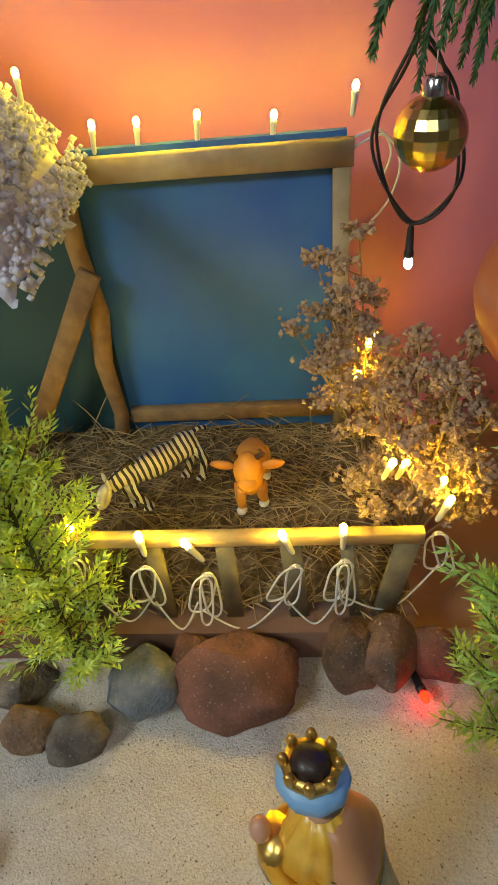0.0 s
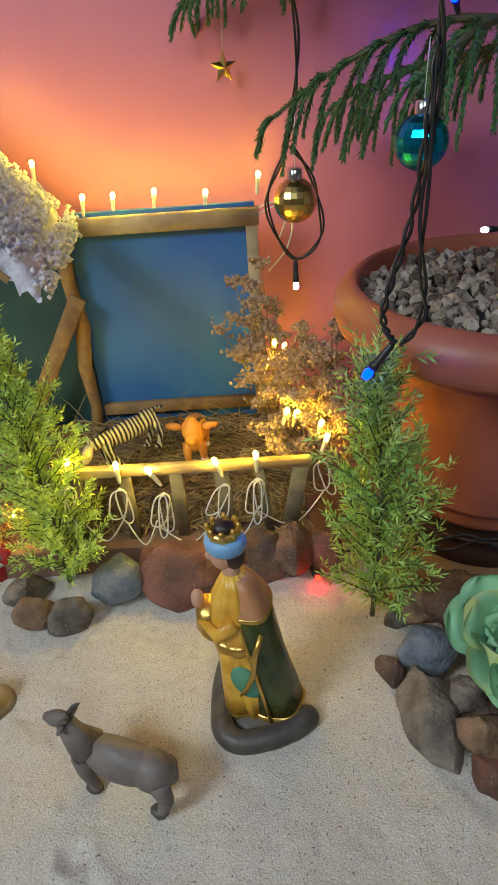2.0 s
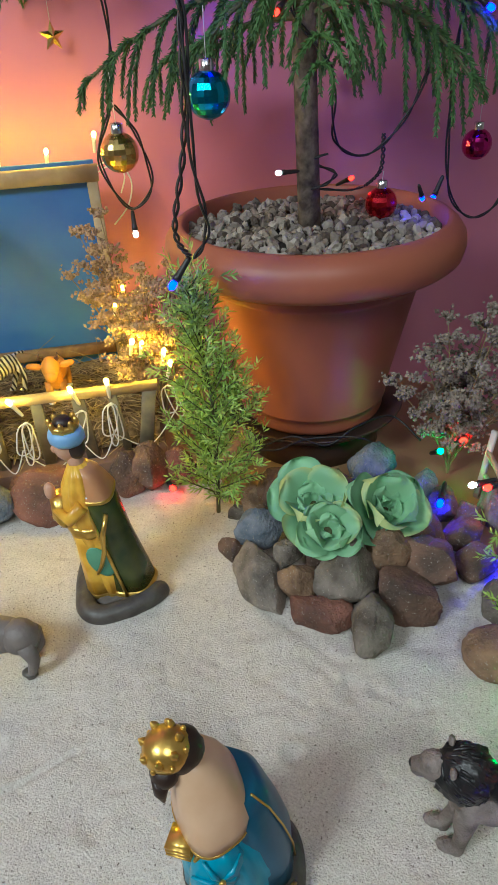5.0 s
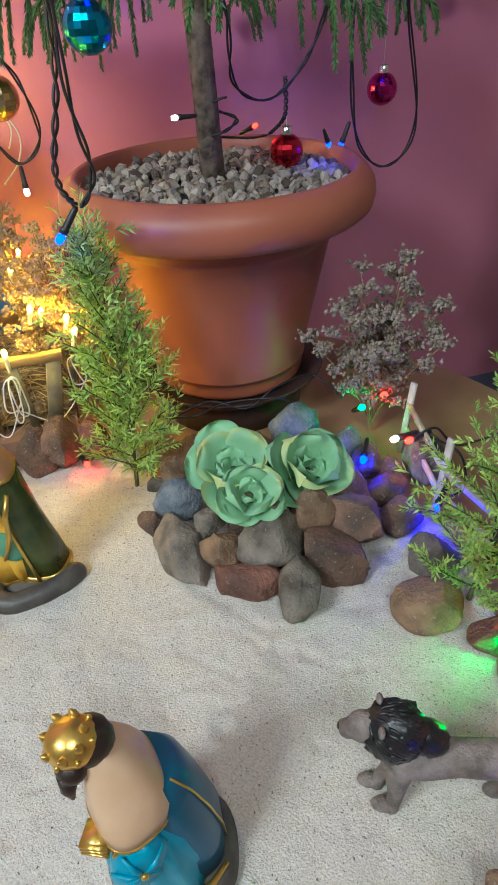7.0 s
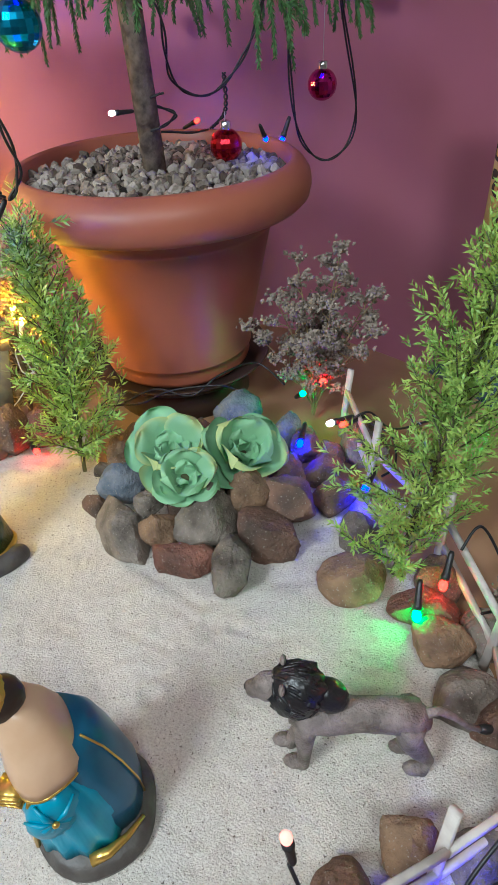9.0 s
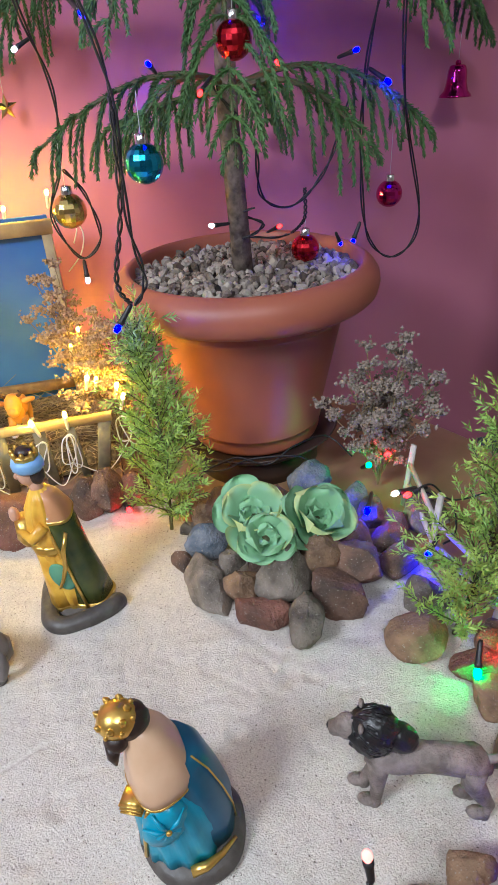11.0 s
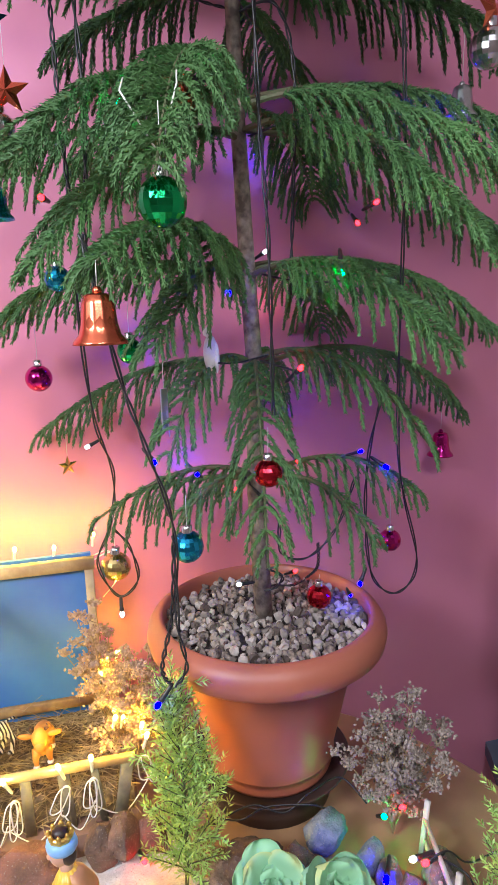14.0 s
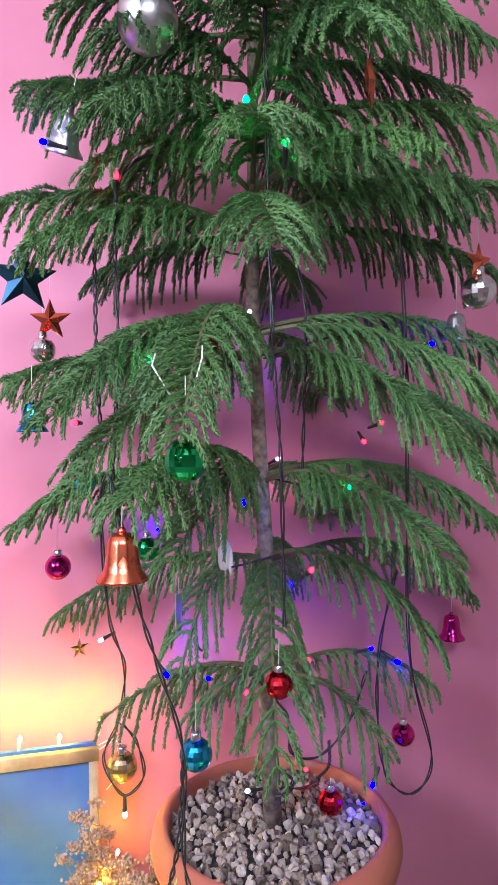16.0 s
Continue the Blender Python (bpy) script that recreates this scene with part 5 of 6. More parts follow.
def lion(bm, ln, h, g, head):
    back = [(-0.014, 0, h * 1.06), (0.0, 0, h * 1.04), (ln * 0.2, 0, h * 1.02), (ln * 0.5, 0, h * 1.06), (ln * 0.8, 0, h * 1.08), (ln * 1.02, 0, h * 1.04), (ln * 1.16, 0, h * 1.0)]
    tube(bm, back, g, 18, [g * 0.45, g * 0.8, g * 0.78, g * 0.64, g * 0.68, g * 0.72, g * 0.35])
    for y, step in ((-1, 0.004), (1, -0.007)):
        w = y * g * 0.42
        tube(bm, [(0.002, w * 0.8, h * 1.1), (-0.001, w, h * 0.75), (-0.002 + step * 0.5, w, h * 0.4), (-0.005 + step, w, h * 0.12), (-0.006 + step, w, 0.0)], g, 10, [g * 0.5, g * 0.44, g * 0.3, g * 0.26, g * 0.3])
        ball(bm, (-0.013 + step, w, 0.005), (0.011, 0.0075, 0.006), index=0, seg=10, rings=6)
        tube(bm, [(ln * 0.98, w * 0.8, h * 1.08), (ln * 0.98, w, h * 0.8), (ln * 1.06 + step, w, h * 0.5), (ln * 1.16 + step, w, h * 0.3), (ln * 1.13 + step, w, h * 0.1), (ln * 1.12 + step, w, 0.0)], g, 10, [g * 0.55, g * 0.5, g * 0.36, g * 0.22, g * 0.21, g * 0.26])
        ball(bm, (ln * 1.12 + step - 0.007, w, 0.005), (0.011, 0.0075, 0.006), index=0, seg=10, rings=6)
    ball(bm, (-0.008, 0, h * 1.53), (g * 1.05, g * 0.95, g * 1.15), Matrix.Rotation(radians(20), 3, "Y"), 24, 16, 1, 0.2, 4.0, 3)
    ball(bm, (g * 0.7, 0, h * 1.45), (g * 0.9, g * 0.62, g * 0.6), Matrix.Rotation(radians(28), 3, "Y"), 18, 12, 1, 0.15, 4.0, 5)
    rnd = random.Random(2)
    for k in range(120):
        d = Vector((rnd.uniform(-0.75, 1), rnd.gauss(0, 0.8), rnd.gauss(0, 0.8))).normalized()
        c = Vector((-0.008 + d.x * g * 1.0, d.y * g * 0.9, h * 1.53 + d.z * g * 1.1))
        flow = (Vector((1, 0, -0.7)) - d * d.dot(Vector((1, 0, -0.7)))).normalized()
        ball(bm, c, (rnd.uniform(0.006, 0.009), 0.0017, 0.002), flow.to_track_quat("X", "Z").to_matrix(), 7, 5, 1)
    ball(bm, (-0.032, 0, h * 1.57), (0.014, 0.0125, 0.0135), index=0, seg=14, rings=10)
    tube(bm, [(-0.031, 0, h * 1.57), (-0.041, 0, h * 1.54), (-0.050, 0, h * 1.51)], 0.008, 10, [0.0105, 0.0085, 0.006])
    ball(bm, (-0.043, 0, h * 1.43), (0.008, 0.006, 0.004), index=0, seg=10, rings=8)
    ball(bm, (-0.050, 0, h * 1.55), (0.003, 0.0045, 0.0028), index=1, seg=8, rings=6)
    for y in (-1, 1):
        ball(bm, (-0.02, y * 0.014, h * 1.81), (0.003, 0.005, 0.005), index=0, seg=8, rings=6)
    tube(bm, [(ln * 1.12, 0, h * 1.15), (ln * 1.25, 0.003, h * 1.15), (ln * 1.42, 0.008, h * 0.9), (ln * 1.6, 0.012, h * 0.6), (ln * 1.72, 0.014, h * 0.5)], 0.003, 8, [0.005, 0.004, 0.0032, 0.0028, 0.003])
    ball(bm, (ln * 1.78, 0.015, h * 0.48), (0.009, 0.005, 0.005), index=1, seg=8, rings=6)


def zebra(bm, ln, h, g, head):
    legs(bm, ln, h, g * 0.5, g * 0.3)
    ball(bm, (ln * 0.5, 0, h), (ln * 0.64, g * 0.8, g * 0.95), seg=20, rings=12)
    ball(bm, (ln * 0.98, 0, h * 1.04), (g, g * 0.8, g * 0.95), seg=14)
    tube(bm, [(0.004, 0, h * 1.05), (-0.012, 0, h * 1.1), (-0.026, 0, h * 1.02)], g * 0.5, 12, [g * 0.8, g * 0.58, g * 0.46])
    ball(bm, (-0.036, 0, h * 0.86), (0.017, 0.0075, 0.0085), Matrix.Rotation(radians(-58), 3, "Y"), 14, 10, 1)
    ball(bm, (-0.042, 0, h * 0.68), (0.006, 0.006, 0.005), seg=10, rings=8, index=1)
    bar(bm, (-0.026, 0, h * 1.14), (ln * 0.12, 0, h * 1.36), 0.002, 0.008, index=2)
    for y in (-1, 1):
        ball(bm, (-0.026, y * 0.007, h * 1.2), (0.0025, 0.003, 0.008), index=1, seg=8, rings=6)
    tube(bm, [(ln * 1.1, 0, h * 1.25), (ln * 1.3, 0, h * 1.28), (ln * 1.42, 0, h * 1.2)], 0.002, 6, [0.003, 0.002, 0.003])


def cow(bm, ln, h, g, head):
    legs(bm, ln, h * 0.8, g * 0.6, g * 0.3, 0, 1)
    ball(bm, (ln * 0.55, 0, h), (ln * 0.7, g * 0.95, g), seg=20, rings=12)
    ball(bm, (-0.004, 0, h * 0.95), (g * 0.6, g * 0.7, g * 1.1), seg=14)
    ball(bm, (-0.016, 0, h * 1.45), (0.015, 0.015, 0.02), Matrix.Rotation(radians(25), 3, "Y"), 14, 10)
    ball(bm, (-0.027, 0, h * 1.25), (0.01, 0.011, 0.01), seg=10, rings=8)
    for y in (-1, 1):
        ball(bm, (-0.012, y * 0.026, h * 1.52), (0.004, 0.014, 0.006), Matrix.Rotation(radians(10 * y), 3, "X"), 10, 6)
        tube(bm, [(-0.012, y * 0.008, h * 1.68), (-0.012, y * 0.017, h * 1.82), (-0.014, y * 0.014, h * 1.98)], 0.003, 8, [0.004, 0.003, 0.001], 2)


standing_king()
kneeling_king()
beast("toy_goat", "grey rubber toy goat standing in the sand", (-0.124, 0.078), (-0.054, 0.05), (GREY_TOY, BASE_GREY), 0.052, 0.0235, 0, goat)
beast("toy_lion", "grey-beige toy lion with glossy black mane", (0.346, -0.226), (0.43, -0.262), (BEIGE_TOY, BLACK_TOY), 0.07, 0.0235, 0, lion)
beast("toy_zebra", "striped toy zebra standing in the hay", (-0.158, 0.52), (-0.1, 0.56), (ZEBRA, WHITE_TOY, BLACK_TOY), 0.05, 0.0175, 0, zebra, 7.0)
beast("toy_cow", "orange-brown toy cow with dark horns in hay", (-0.031, 0.515), (-0.03, 0.56), (ORANGE_TOY, WHITE_TOY, HORN), 0.048, 0.02, 0, cow)
for ob in bpy.data.objects:
    if ob.name.startswith(("toy_zebra", "toy_cow")):
        ob.location.z = 0.098


def santa_and_bell():
    bm = bmesh.new()
    loft(bm, [(0.0, 0, 0, 0.026, 0.024), (0.02, 0, 0, 0.028, 0.026), (0.05, 0, 0, 0.024, 0.022), (0.066, 0, 0, 0.013, 0.013)], 20, 0)
    loft(bm, [(0.027, 0, 0, 0.029, 0.027), (0.032, 0, 0, 0.029, 0.027)], 20, 1)
    ball(bm, (0, -0.004, 0.077), (0.014, 0.013, 0.014), index=2)
    ball(bm, (0, -0.013, 0.071), (0.012, 0.007, 0.012), index=1, rough=0.3, freq=4)
    loft(bm, [(0.083, 0, 0, 0.015, 0.015), (0.089, 0, 0, 0.015, 0.015)], 16, 1)
    loft(bm, [(0.088, 0, 0, 0.013, 0.013), (0.1, 0.003, 0, 0.008, 0.008), (0.112, 0.009, 0, 0.002, 0.002)], 16, 0)
    for x in (-1, 1):
        tube(bm, [(x * 0.02, -0.005, 0.055), (x * 0.03, -0.012, 0.042), (x * 0.028, -0.018, 0.032)], 0.007, 8, None, 0)
    solo("festive_figurine", bm, (RED_CLOTH, WHITE_TOY, SKIN), "small red and white felt figurine by the stable", "figurine", at=pose(-0.335, 0.4, 0))
    b = thing("brass_bell", "small tarnished brass bell standing in sand", "bell", at=pose(-0.268, 0.175, 0.0))
    part("bowl", lathe(bmesh.new(), [(0.0, 0.034), (0.008, 0.034), (0.012, 0.03), (0.015, 0.018), (0.02, 0.008), (0.027, 0.0), (0.025, 0.0), (0.0, 0.03)], 32), BRASS, b)
    part("handle", tube(bmesh.new(), [(0, 0, 0.032), (-0.006, 0, 0.046), (-0.022, 0, 0.052), (-0.04, 0, 0.046), (-0.05, 0, 0.036)], 0.004, 8), BRASS, b)


santa_and_bell()


# ---- the fence ----
def fence():
    f = thing("picket_fence", "low pale wooden fence of thin sticks round the sand", "fence")
    line = [(0.602, 0.225), (0.57, 0.075), (0.588, -0.07), (0.562, -0.205), (0.492, -0.348), (0.40, -0.362), (0.285, -0.374), (0.15, -0.382), (0.02, -0.388)]
    for k, (x, y) in enumerate(line):
        part("picket", bar(bmesh.new(), (x - 0.006, y, -0.008), (x + 0.004, y + 0.004 * (k % 3), 0.112 + 0.01 * (k % 2)), 0.0095, 0.006, 0.15, (1, 0.4, 0)), FENCE, f)
    for (ax, ay), (bx, by) in zip(line, line[1:]):
        for z in (0.035, 0.075):
            part("rail", bar(bmesh.new(), (ax, ay, z), (bx, by, z - 0.002), 0.006, 0.009, 0.15), FENCE, f)


fence()


# ---- ornaments on the pine ----
def hung(p, length, top=None):
    """The thread from which an ornament hangs."""
    return tube(bmesh.new(), [p, (p[0] + 0.001, p[1], p[2] + length)] if top is None else [p, top], 0.0005, 5)


def bauble(x, y, z, r, mat, colour, faceted=True, thread=0.03):
    b = thing("bauble", "%s mirrored glass ball hanging on the pine" % colour, "bauble", "baubles on the pine", at=pose(x, y, z))
    part("ball", ball(bmesh.new(), (0, 0, 0), r, seg=20 if faceted else 32, rings=12 if faceted else 20), mat, b, smooth=not faceted)
    part("cap", lathe(bmesh.new(), [(r * 0.34, r * 0.92), (r * 0.34, r * 1.35), (r * 0.26, r * 1.4), (0, r * 1.42)], 16), SILVER, b, "silver crown cap")
    part("thread", hung((0, 0, r * 1.4), thread), THREAD, b)


def hanging_bell(x, y, z, h, mat, colour, thread=0.04, tilt=0):
    b = thing("hanging_bell", "%s plastic bell hanging on the pine" % colour, "bell", "bells on the pine", at=pose(x, y, z, tilt, tilt * 0.6, 0))
    prof = [(0, h), (h * 0.2, h), (h * 0.27, h * 0.96), (h * 0.32, h * 0.8), (h * 0.36, h * 0.4), (h * 0.42, h * 0.2), (h * 0.54, h * 0.06), (h * 0.56, 0.0), (h * 0.53, 0.0), (h * 0.4, h * 0.2), (h * 0.3, h * 0.8), (0, h * 0.94)]
    bm = lathe(bmesh.new(), prof, 40)
    for v in bm.verts:
        if h * 0.2 < v.co.z < h * 0.85:
            s = 1 + 0.025 * math.cos(10 * math.atan2(v.co.y, v.co.x))
            v.co.x, v.co.y = v.co.x * s, v.co.y * s
    part("bowl", bm, mat, b)
    part("knob", ball(bmesh.new(), (0, 0, h * 1.05), h * 0.1, seg=12, rings=8), mat, b)
    part("thread", hung((0, 0, h * 1.1), thread), THREAD, b)


def star(x, y, z, r, mat, colour, turn=0, thread=0.04):
    s = thing("star_ornament", "%s five-pointed star hanging on the pine" % colour, "star", "stars on the pine", at=pose(x, y, z, 0, 0, turn))
    bm = bmesh.new()
    rim = []
    for k in range(10):
        a, q = math.pi / 2 + k * math.pi / 5, r if k % 2 == 0 else r * 0.42
        rim.append(bm.verts.new((q * math.cos(a), 0, q * math.sin(a))))
    for y0 in (-r * 0.22, r * 0.22):
        c = bm.verts.new((0, y0, 0))
        for k in range(10):
            bm.faces.new((c, rim[k], rim[(k + 1) % 10]))
    part("star", bm, mat, s, smooth=False)
    part("thread", hung((0, 0, r), thread), THREAD, s)


def ornaments():
    bauble(0.13, 0.52, 0.475, 0.027, FOIL_GOLD, "gold", thread=0.06)
    bauble(0.245, 0.385, 0.55, 0.027, FOIL_BLUE, "blue", thread=0.05)
    bauble(0.705, 0.578, 0.435, 0.024, FOIL_PINK, "magenta", thread=0.08)
    bauble(0.505, 0.472, 0.383, 0.024, FOIL_RED, "red", thread=0.012)
    bauble(0.017, 0.655, 0.812, 0.025, FOIL_PINK, "magenta", False, thread=0.06)
    bauble(0.2, 0.1, 1.04, 0.026, FOIL_GREEN, "green", thread=0.06)
    bauble(0.073, 0.5, 0.985, 0.021, FOIL_BLUE, "blue", thread=0.05)
    bauble(0.362, 0.3, 0.685, 0.022, FOIL_RED, "red", thread=0.04)
    bauble(0.18, 0.3, 1.66, 0.044, SILVER_MATT, "large silver", False, thread=0.05)
    bauble(0.006, 0.55, 1.22, 0.023, SILVER, "silver", thread=0.05)
    bauble(0.74, 0.35, 1.306, 0.03, SILVER, "silver", thread=0.08)
    bauble(0.18, 0.505, 0.865, 0.022, FOIL_GREEN, "green", thread=0.05)
    hanging_bell(0.128, 0.15, 0.895, 0.056, FOIL_COPPER, "copper red", 0.03)
    hanging_bell(0.9, 0.715, 0.575, 0.055, FOIL_PINK, "magenta", 0.06)
    hanging_bell(-0.009, 0.5, 1.075, 0.048, FOIL_BLUE, "blue", 0.06)
    hanging_bell(0.758, 0.45, 1.235, 0.05, SILVER_MATT, "silver", 0.08)
    hanging_bell(0.05, 0.45, 1.525, 0.062, SILVER_MATT, "silver", 0.05, 24)
    star(0.05, 0.757, 0.615, 0.022, FOIL_GOLD, "small gold", 25, 0.05)
    star(-0.008, 0.4, 1.31, 0.055, FOIL_NAVY, "dark blue glitter", 15, 0.07)
    star(0.02, 0.545, 1.272, 0.038, FOIL_COPPER, "copper red", -10, 0.08)
    star(0.472, 0.19, 1.548, 0.038, FOIL_COPPER, "copper red", 60, 0.04)
    star(0.738, 0.345, 1.355, 0.034, FOIL_COPPER, "copper red", 20, 0.08)
    d = thing("dove_ornament", "white plastic bird ornament hanging by the trunk", "ornament", at=pose(0.305, 0.43, 0.86))
    bm = ball(bmesh.new(), (0, 0, 0), (0.012, 0.01, 0.03), seg=14, rings=10)
    ball(bm, (-0.004, 0, 0.034), (0.008, 0.007, 0.008), seg=10, rings=8)
    ball(bm, (0.009, 0, -0.008), (0.005, 0.015, 0.026), seg=10, rings=8)
    part("body", bm, WHITE_TOY, d)
    part("thread", hung((0, 0, 0.038), 0.05), THREAD, d)
    i = thing("icicle_ornament", "silver foil icicle hanging on the pine", "ornament", at=pose(0.222, 0.4, 0.775))
    bm = bmesh.new()
    bar(bm, (0, 0, -0.03), (0, 0, 0.035), 0.016, 0.003, 0.2)
    bar(bm, (0.006, 0, -0.042), (0.003, 0, 0.0), 0.006, 0.002, 0.2)
    part("strip", bm, SILVER_MATT, i, smooth=False)
    part("thread", hung((0, 0, 0.035), 0.06), THREAD, i)
    g = thing("green_ball_loop", "pale string loop tied over a pine branch", "string", at=pose(0.2, 0.1, 1.085))
    part("string", tube(bmesh.new(), [(0, 0, 0), (-0.035, 0.02, 0.065), (-0.03, 0.03, 0.08)], 0.001, 6), THREAD, g)
    part("string", tube(bmesh.new(), [(0, 0, 0), (0.024, 0.02, 0.075), (0.026, 0.03, 0.09)], 0.001, 6), THREAD, g)


ornaments()


# ---- light strings ----
def twisted(bm, points, r=0.0016, gap=0.0022, turns=110, n=90):
    """Two thin wires wound about one another along a curve."""
    path = smooth_path(points, n)
    for phase in (0, math.pi):
        tube(bm, [p + gap * Vector((math.cos(turns * i / n * 0.35 + phase), math.sin(turns * i / n * 0.35 + phase), 0.0)) for i, p in enumerate(path)], r, 5)
    return bm


def led(parent, at, way, mat, socket=BLACK, size=1.0):
    """A bulb on its holder; the bulb stands at the given place."""
    at, way = Vector(at), Vector(way).normalized()
    turn = way.to_track_quat("Z", "Y").to_matrix().to_4x4()
    s = part("bulb_holder", lathe(bmesh.new(), [(0, -0.034 * size), (0.0022 * size, -0.034 * size), (0.0034 * size, -0.03 * size), (0.0042 * size, -0.008 * size), (0.005 * size, -0.007 * size), (0.005 * size, -0.002 * size), (0, 0)], 12, Matrix.Translation(at) @ turn), socket, parent)
    part("bulb", lathe(bmesh.new(), [(0, 0), (0.0034 * size, 0), (0.0046 * size, 0.003 * size), (0.0046 * size, 0.007 * size), (0.003 * size, 0.0105 * size), (0, 0.0115 * size)], 12, Matrix.Translation(at) @ turn), mat, s, "glowing bulb")


def pine_lights():
    s = thing("light_string", "black twisted wires with coloured bulbs on the pine", "light string")
    runs = (
        [(0.12, 0.33, 1.03), (0.103, 0.35, 0.961), (0.112, 0.45, 0.764), (0.138, 0.55, 0.642), (0.127, 0.58, 0.535), (0.097, 0.59, 0.457), (0.132, 0.59, 0.383), (0.171, 0.59, 0.414), (0.158, 0.58, 0.487), (0.13, 0.57, 0.53)],
        [(0.115, 0.2, 1.02), (0.125, 0.2, 0.97), (0.15, 0.2, 0.845), (0.173, 0.2, 0.765), (0.203, 0.2, 0.652), (0.202, 0.2, 0.513), (0.212, 0.21, 0.441), (0.196, 0.215, 0.41)],
        [(0.203, 0.2, 0.64), (0.196, 0.205, 0.53), (0.178, 0.21, 0.445), (0.19, 0.215, 0.413)],
        [(0.618, 0.4, 1.43), (0.64, 0.42, 1.2), (0.655, 0.45, 1.038), (0.681, 0.5, 0.642), (0.755, 0.55, 0.394), (0.71, 0.55, 0.325), (0.653, 0.55, 0.371), (0.622, 0.52, 0.517), (0.62, 0.5, 0.659), (0.646, 0.48, 0.804)],
        [(0.354, 0.3, 1.75), (0.354, 0.3, 1.607), (0.359, 0.3, 1.223), (0.37, 0.3, 1.022), (0.372, 0.3, 0.773)],
        [(0.205, 0.35, 1.5), (0.135, 0.35, 1.44), (0.132, 0.35, 1.2), (0.12, 0.34, 1.0)],
        [(0.10, 0.36, 1.35), (0.1, 0.36, 1.2), (0.105, 0.36, 1.05)],
        [(0.37, 0.47, 1.38), (0.3, 0.45, 1.385), (0.24, 0.42, 1.41), (0.18, 0.38, 1.43)],
        [(0.37, 0.46, 1.37), (0.43, 0.45, 1.385), (0.46, 0.45, 1.3), (0.46, 0.46, 1.12), (0.455, 0.47, 0.95)],
        [(0.39, 0.47, 1.2), (0.5, 0.44, 1.235), (0.6, 0.45, 1.235), (0.7, 0.45, 1.22)],
        [(0.39, 0.475, 0.99), (0.45, 0.46, 0.975), (0.53, 0.44, 0.97), (0.57, 0.43, 0.99)],
        [(0.4, 0.49, 0.66), (0.37, 0.47, 0.63), (0.42, 0.46, 0.56), (0.44, 0.5, 0.47), (0.5, 0.52, 0.445), (0.56, 0.52, 0.5), (0.6, 0.52, 0.6)],
        [(0.523, 0.525, 0.47), (0.523, 0.528, 0.42), (0.5, 0.53, 0.397)],
        [(0.415, 0.46, 0.46), (0.385, 0.475, 0.45), (0.41, 0.5, 0.44), (0.435, 0.48, 0.43), (0.41, 0.455, 0.42), (0.385, 0.48, 0.41), (0.42, 0.5, 0.405), (0.46, 0.5, 0.4), (0.49, 0.52, 0.398)],
        [(0.4, 0.465, 0.84), (0.43, 0.45, 0.83), (0.45, 0.42, 0.823)],
        [(0.315, 0.41, 0.845), (0.36, 0.46, 0.84), (0.41, 0.465, 0.85)],
    )
    for pts in runs:
        part("wire", twisted(bmesh.new(), pts), BLACK, s)
    for at, way, mat in (
            ((0.135, 0.598, 0.345), (0, 0, -1), WHITE_GLOW), ((0.172, 0.222, 0.384), (-0.6, 0, -0.8), BLUE_GLOW), ((0.617, 0.53, 0.372), (-0.4, 0, -1), BLUE_GLOW),
            ((0.323, 0.3, 1.557), (0, -0.5, 1), GREEN_GLOW), ((0.37, 0.25, 1.478), (0, -0.5, 1), GREEN_GLOW), ((0.133, 0.34, 1.448), (0, -0.2, 1), RED_GLOW),
            ((0.031, 0.4, 1.519), (-1, 0, 0.2), BLUE_GLOW), ((0.701, 0.45, 1.228), (1, -0.2, 0.1), BLUE_GLOW), ((0.651, 0.5, 0.623), (0.7, -0.3, -0.5), BLUE_GLOW),
            ((0.169, 0.22, 1.165), (0.3, -0.6, 0.4), GREEN_GLOW), ((0.262, 0.3, 1.225), (-1, -0.2, 0), RED_GLOW), ((0.067, 0.38, 1.088), (-0.2, -0.8, 0), RED_GLOW),
            ((0.501, 0.35, 0.985), (0, -0.3, -1), GREEN_GLOW), ((0.331, 0.4, 0.957), (0, -0.6, -0.5), BLUE_GLOW), ((0.453, 0.42, 0.826), (0.6, -0.3, 0.6), RED_GLOW)):
        led(s, at, way, mat, size=0.95)
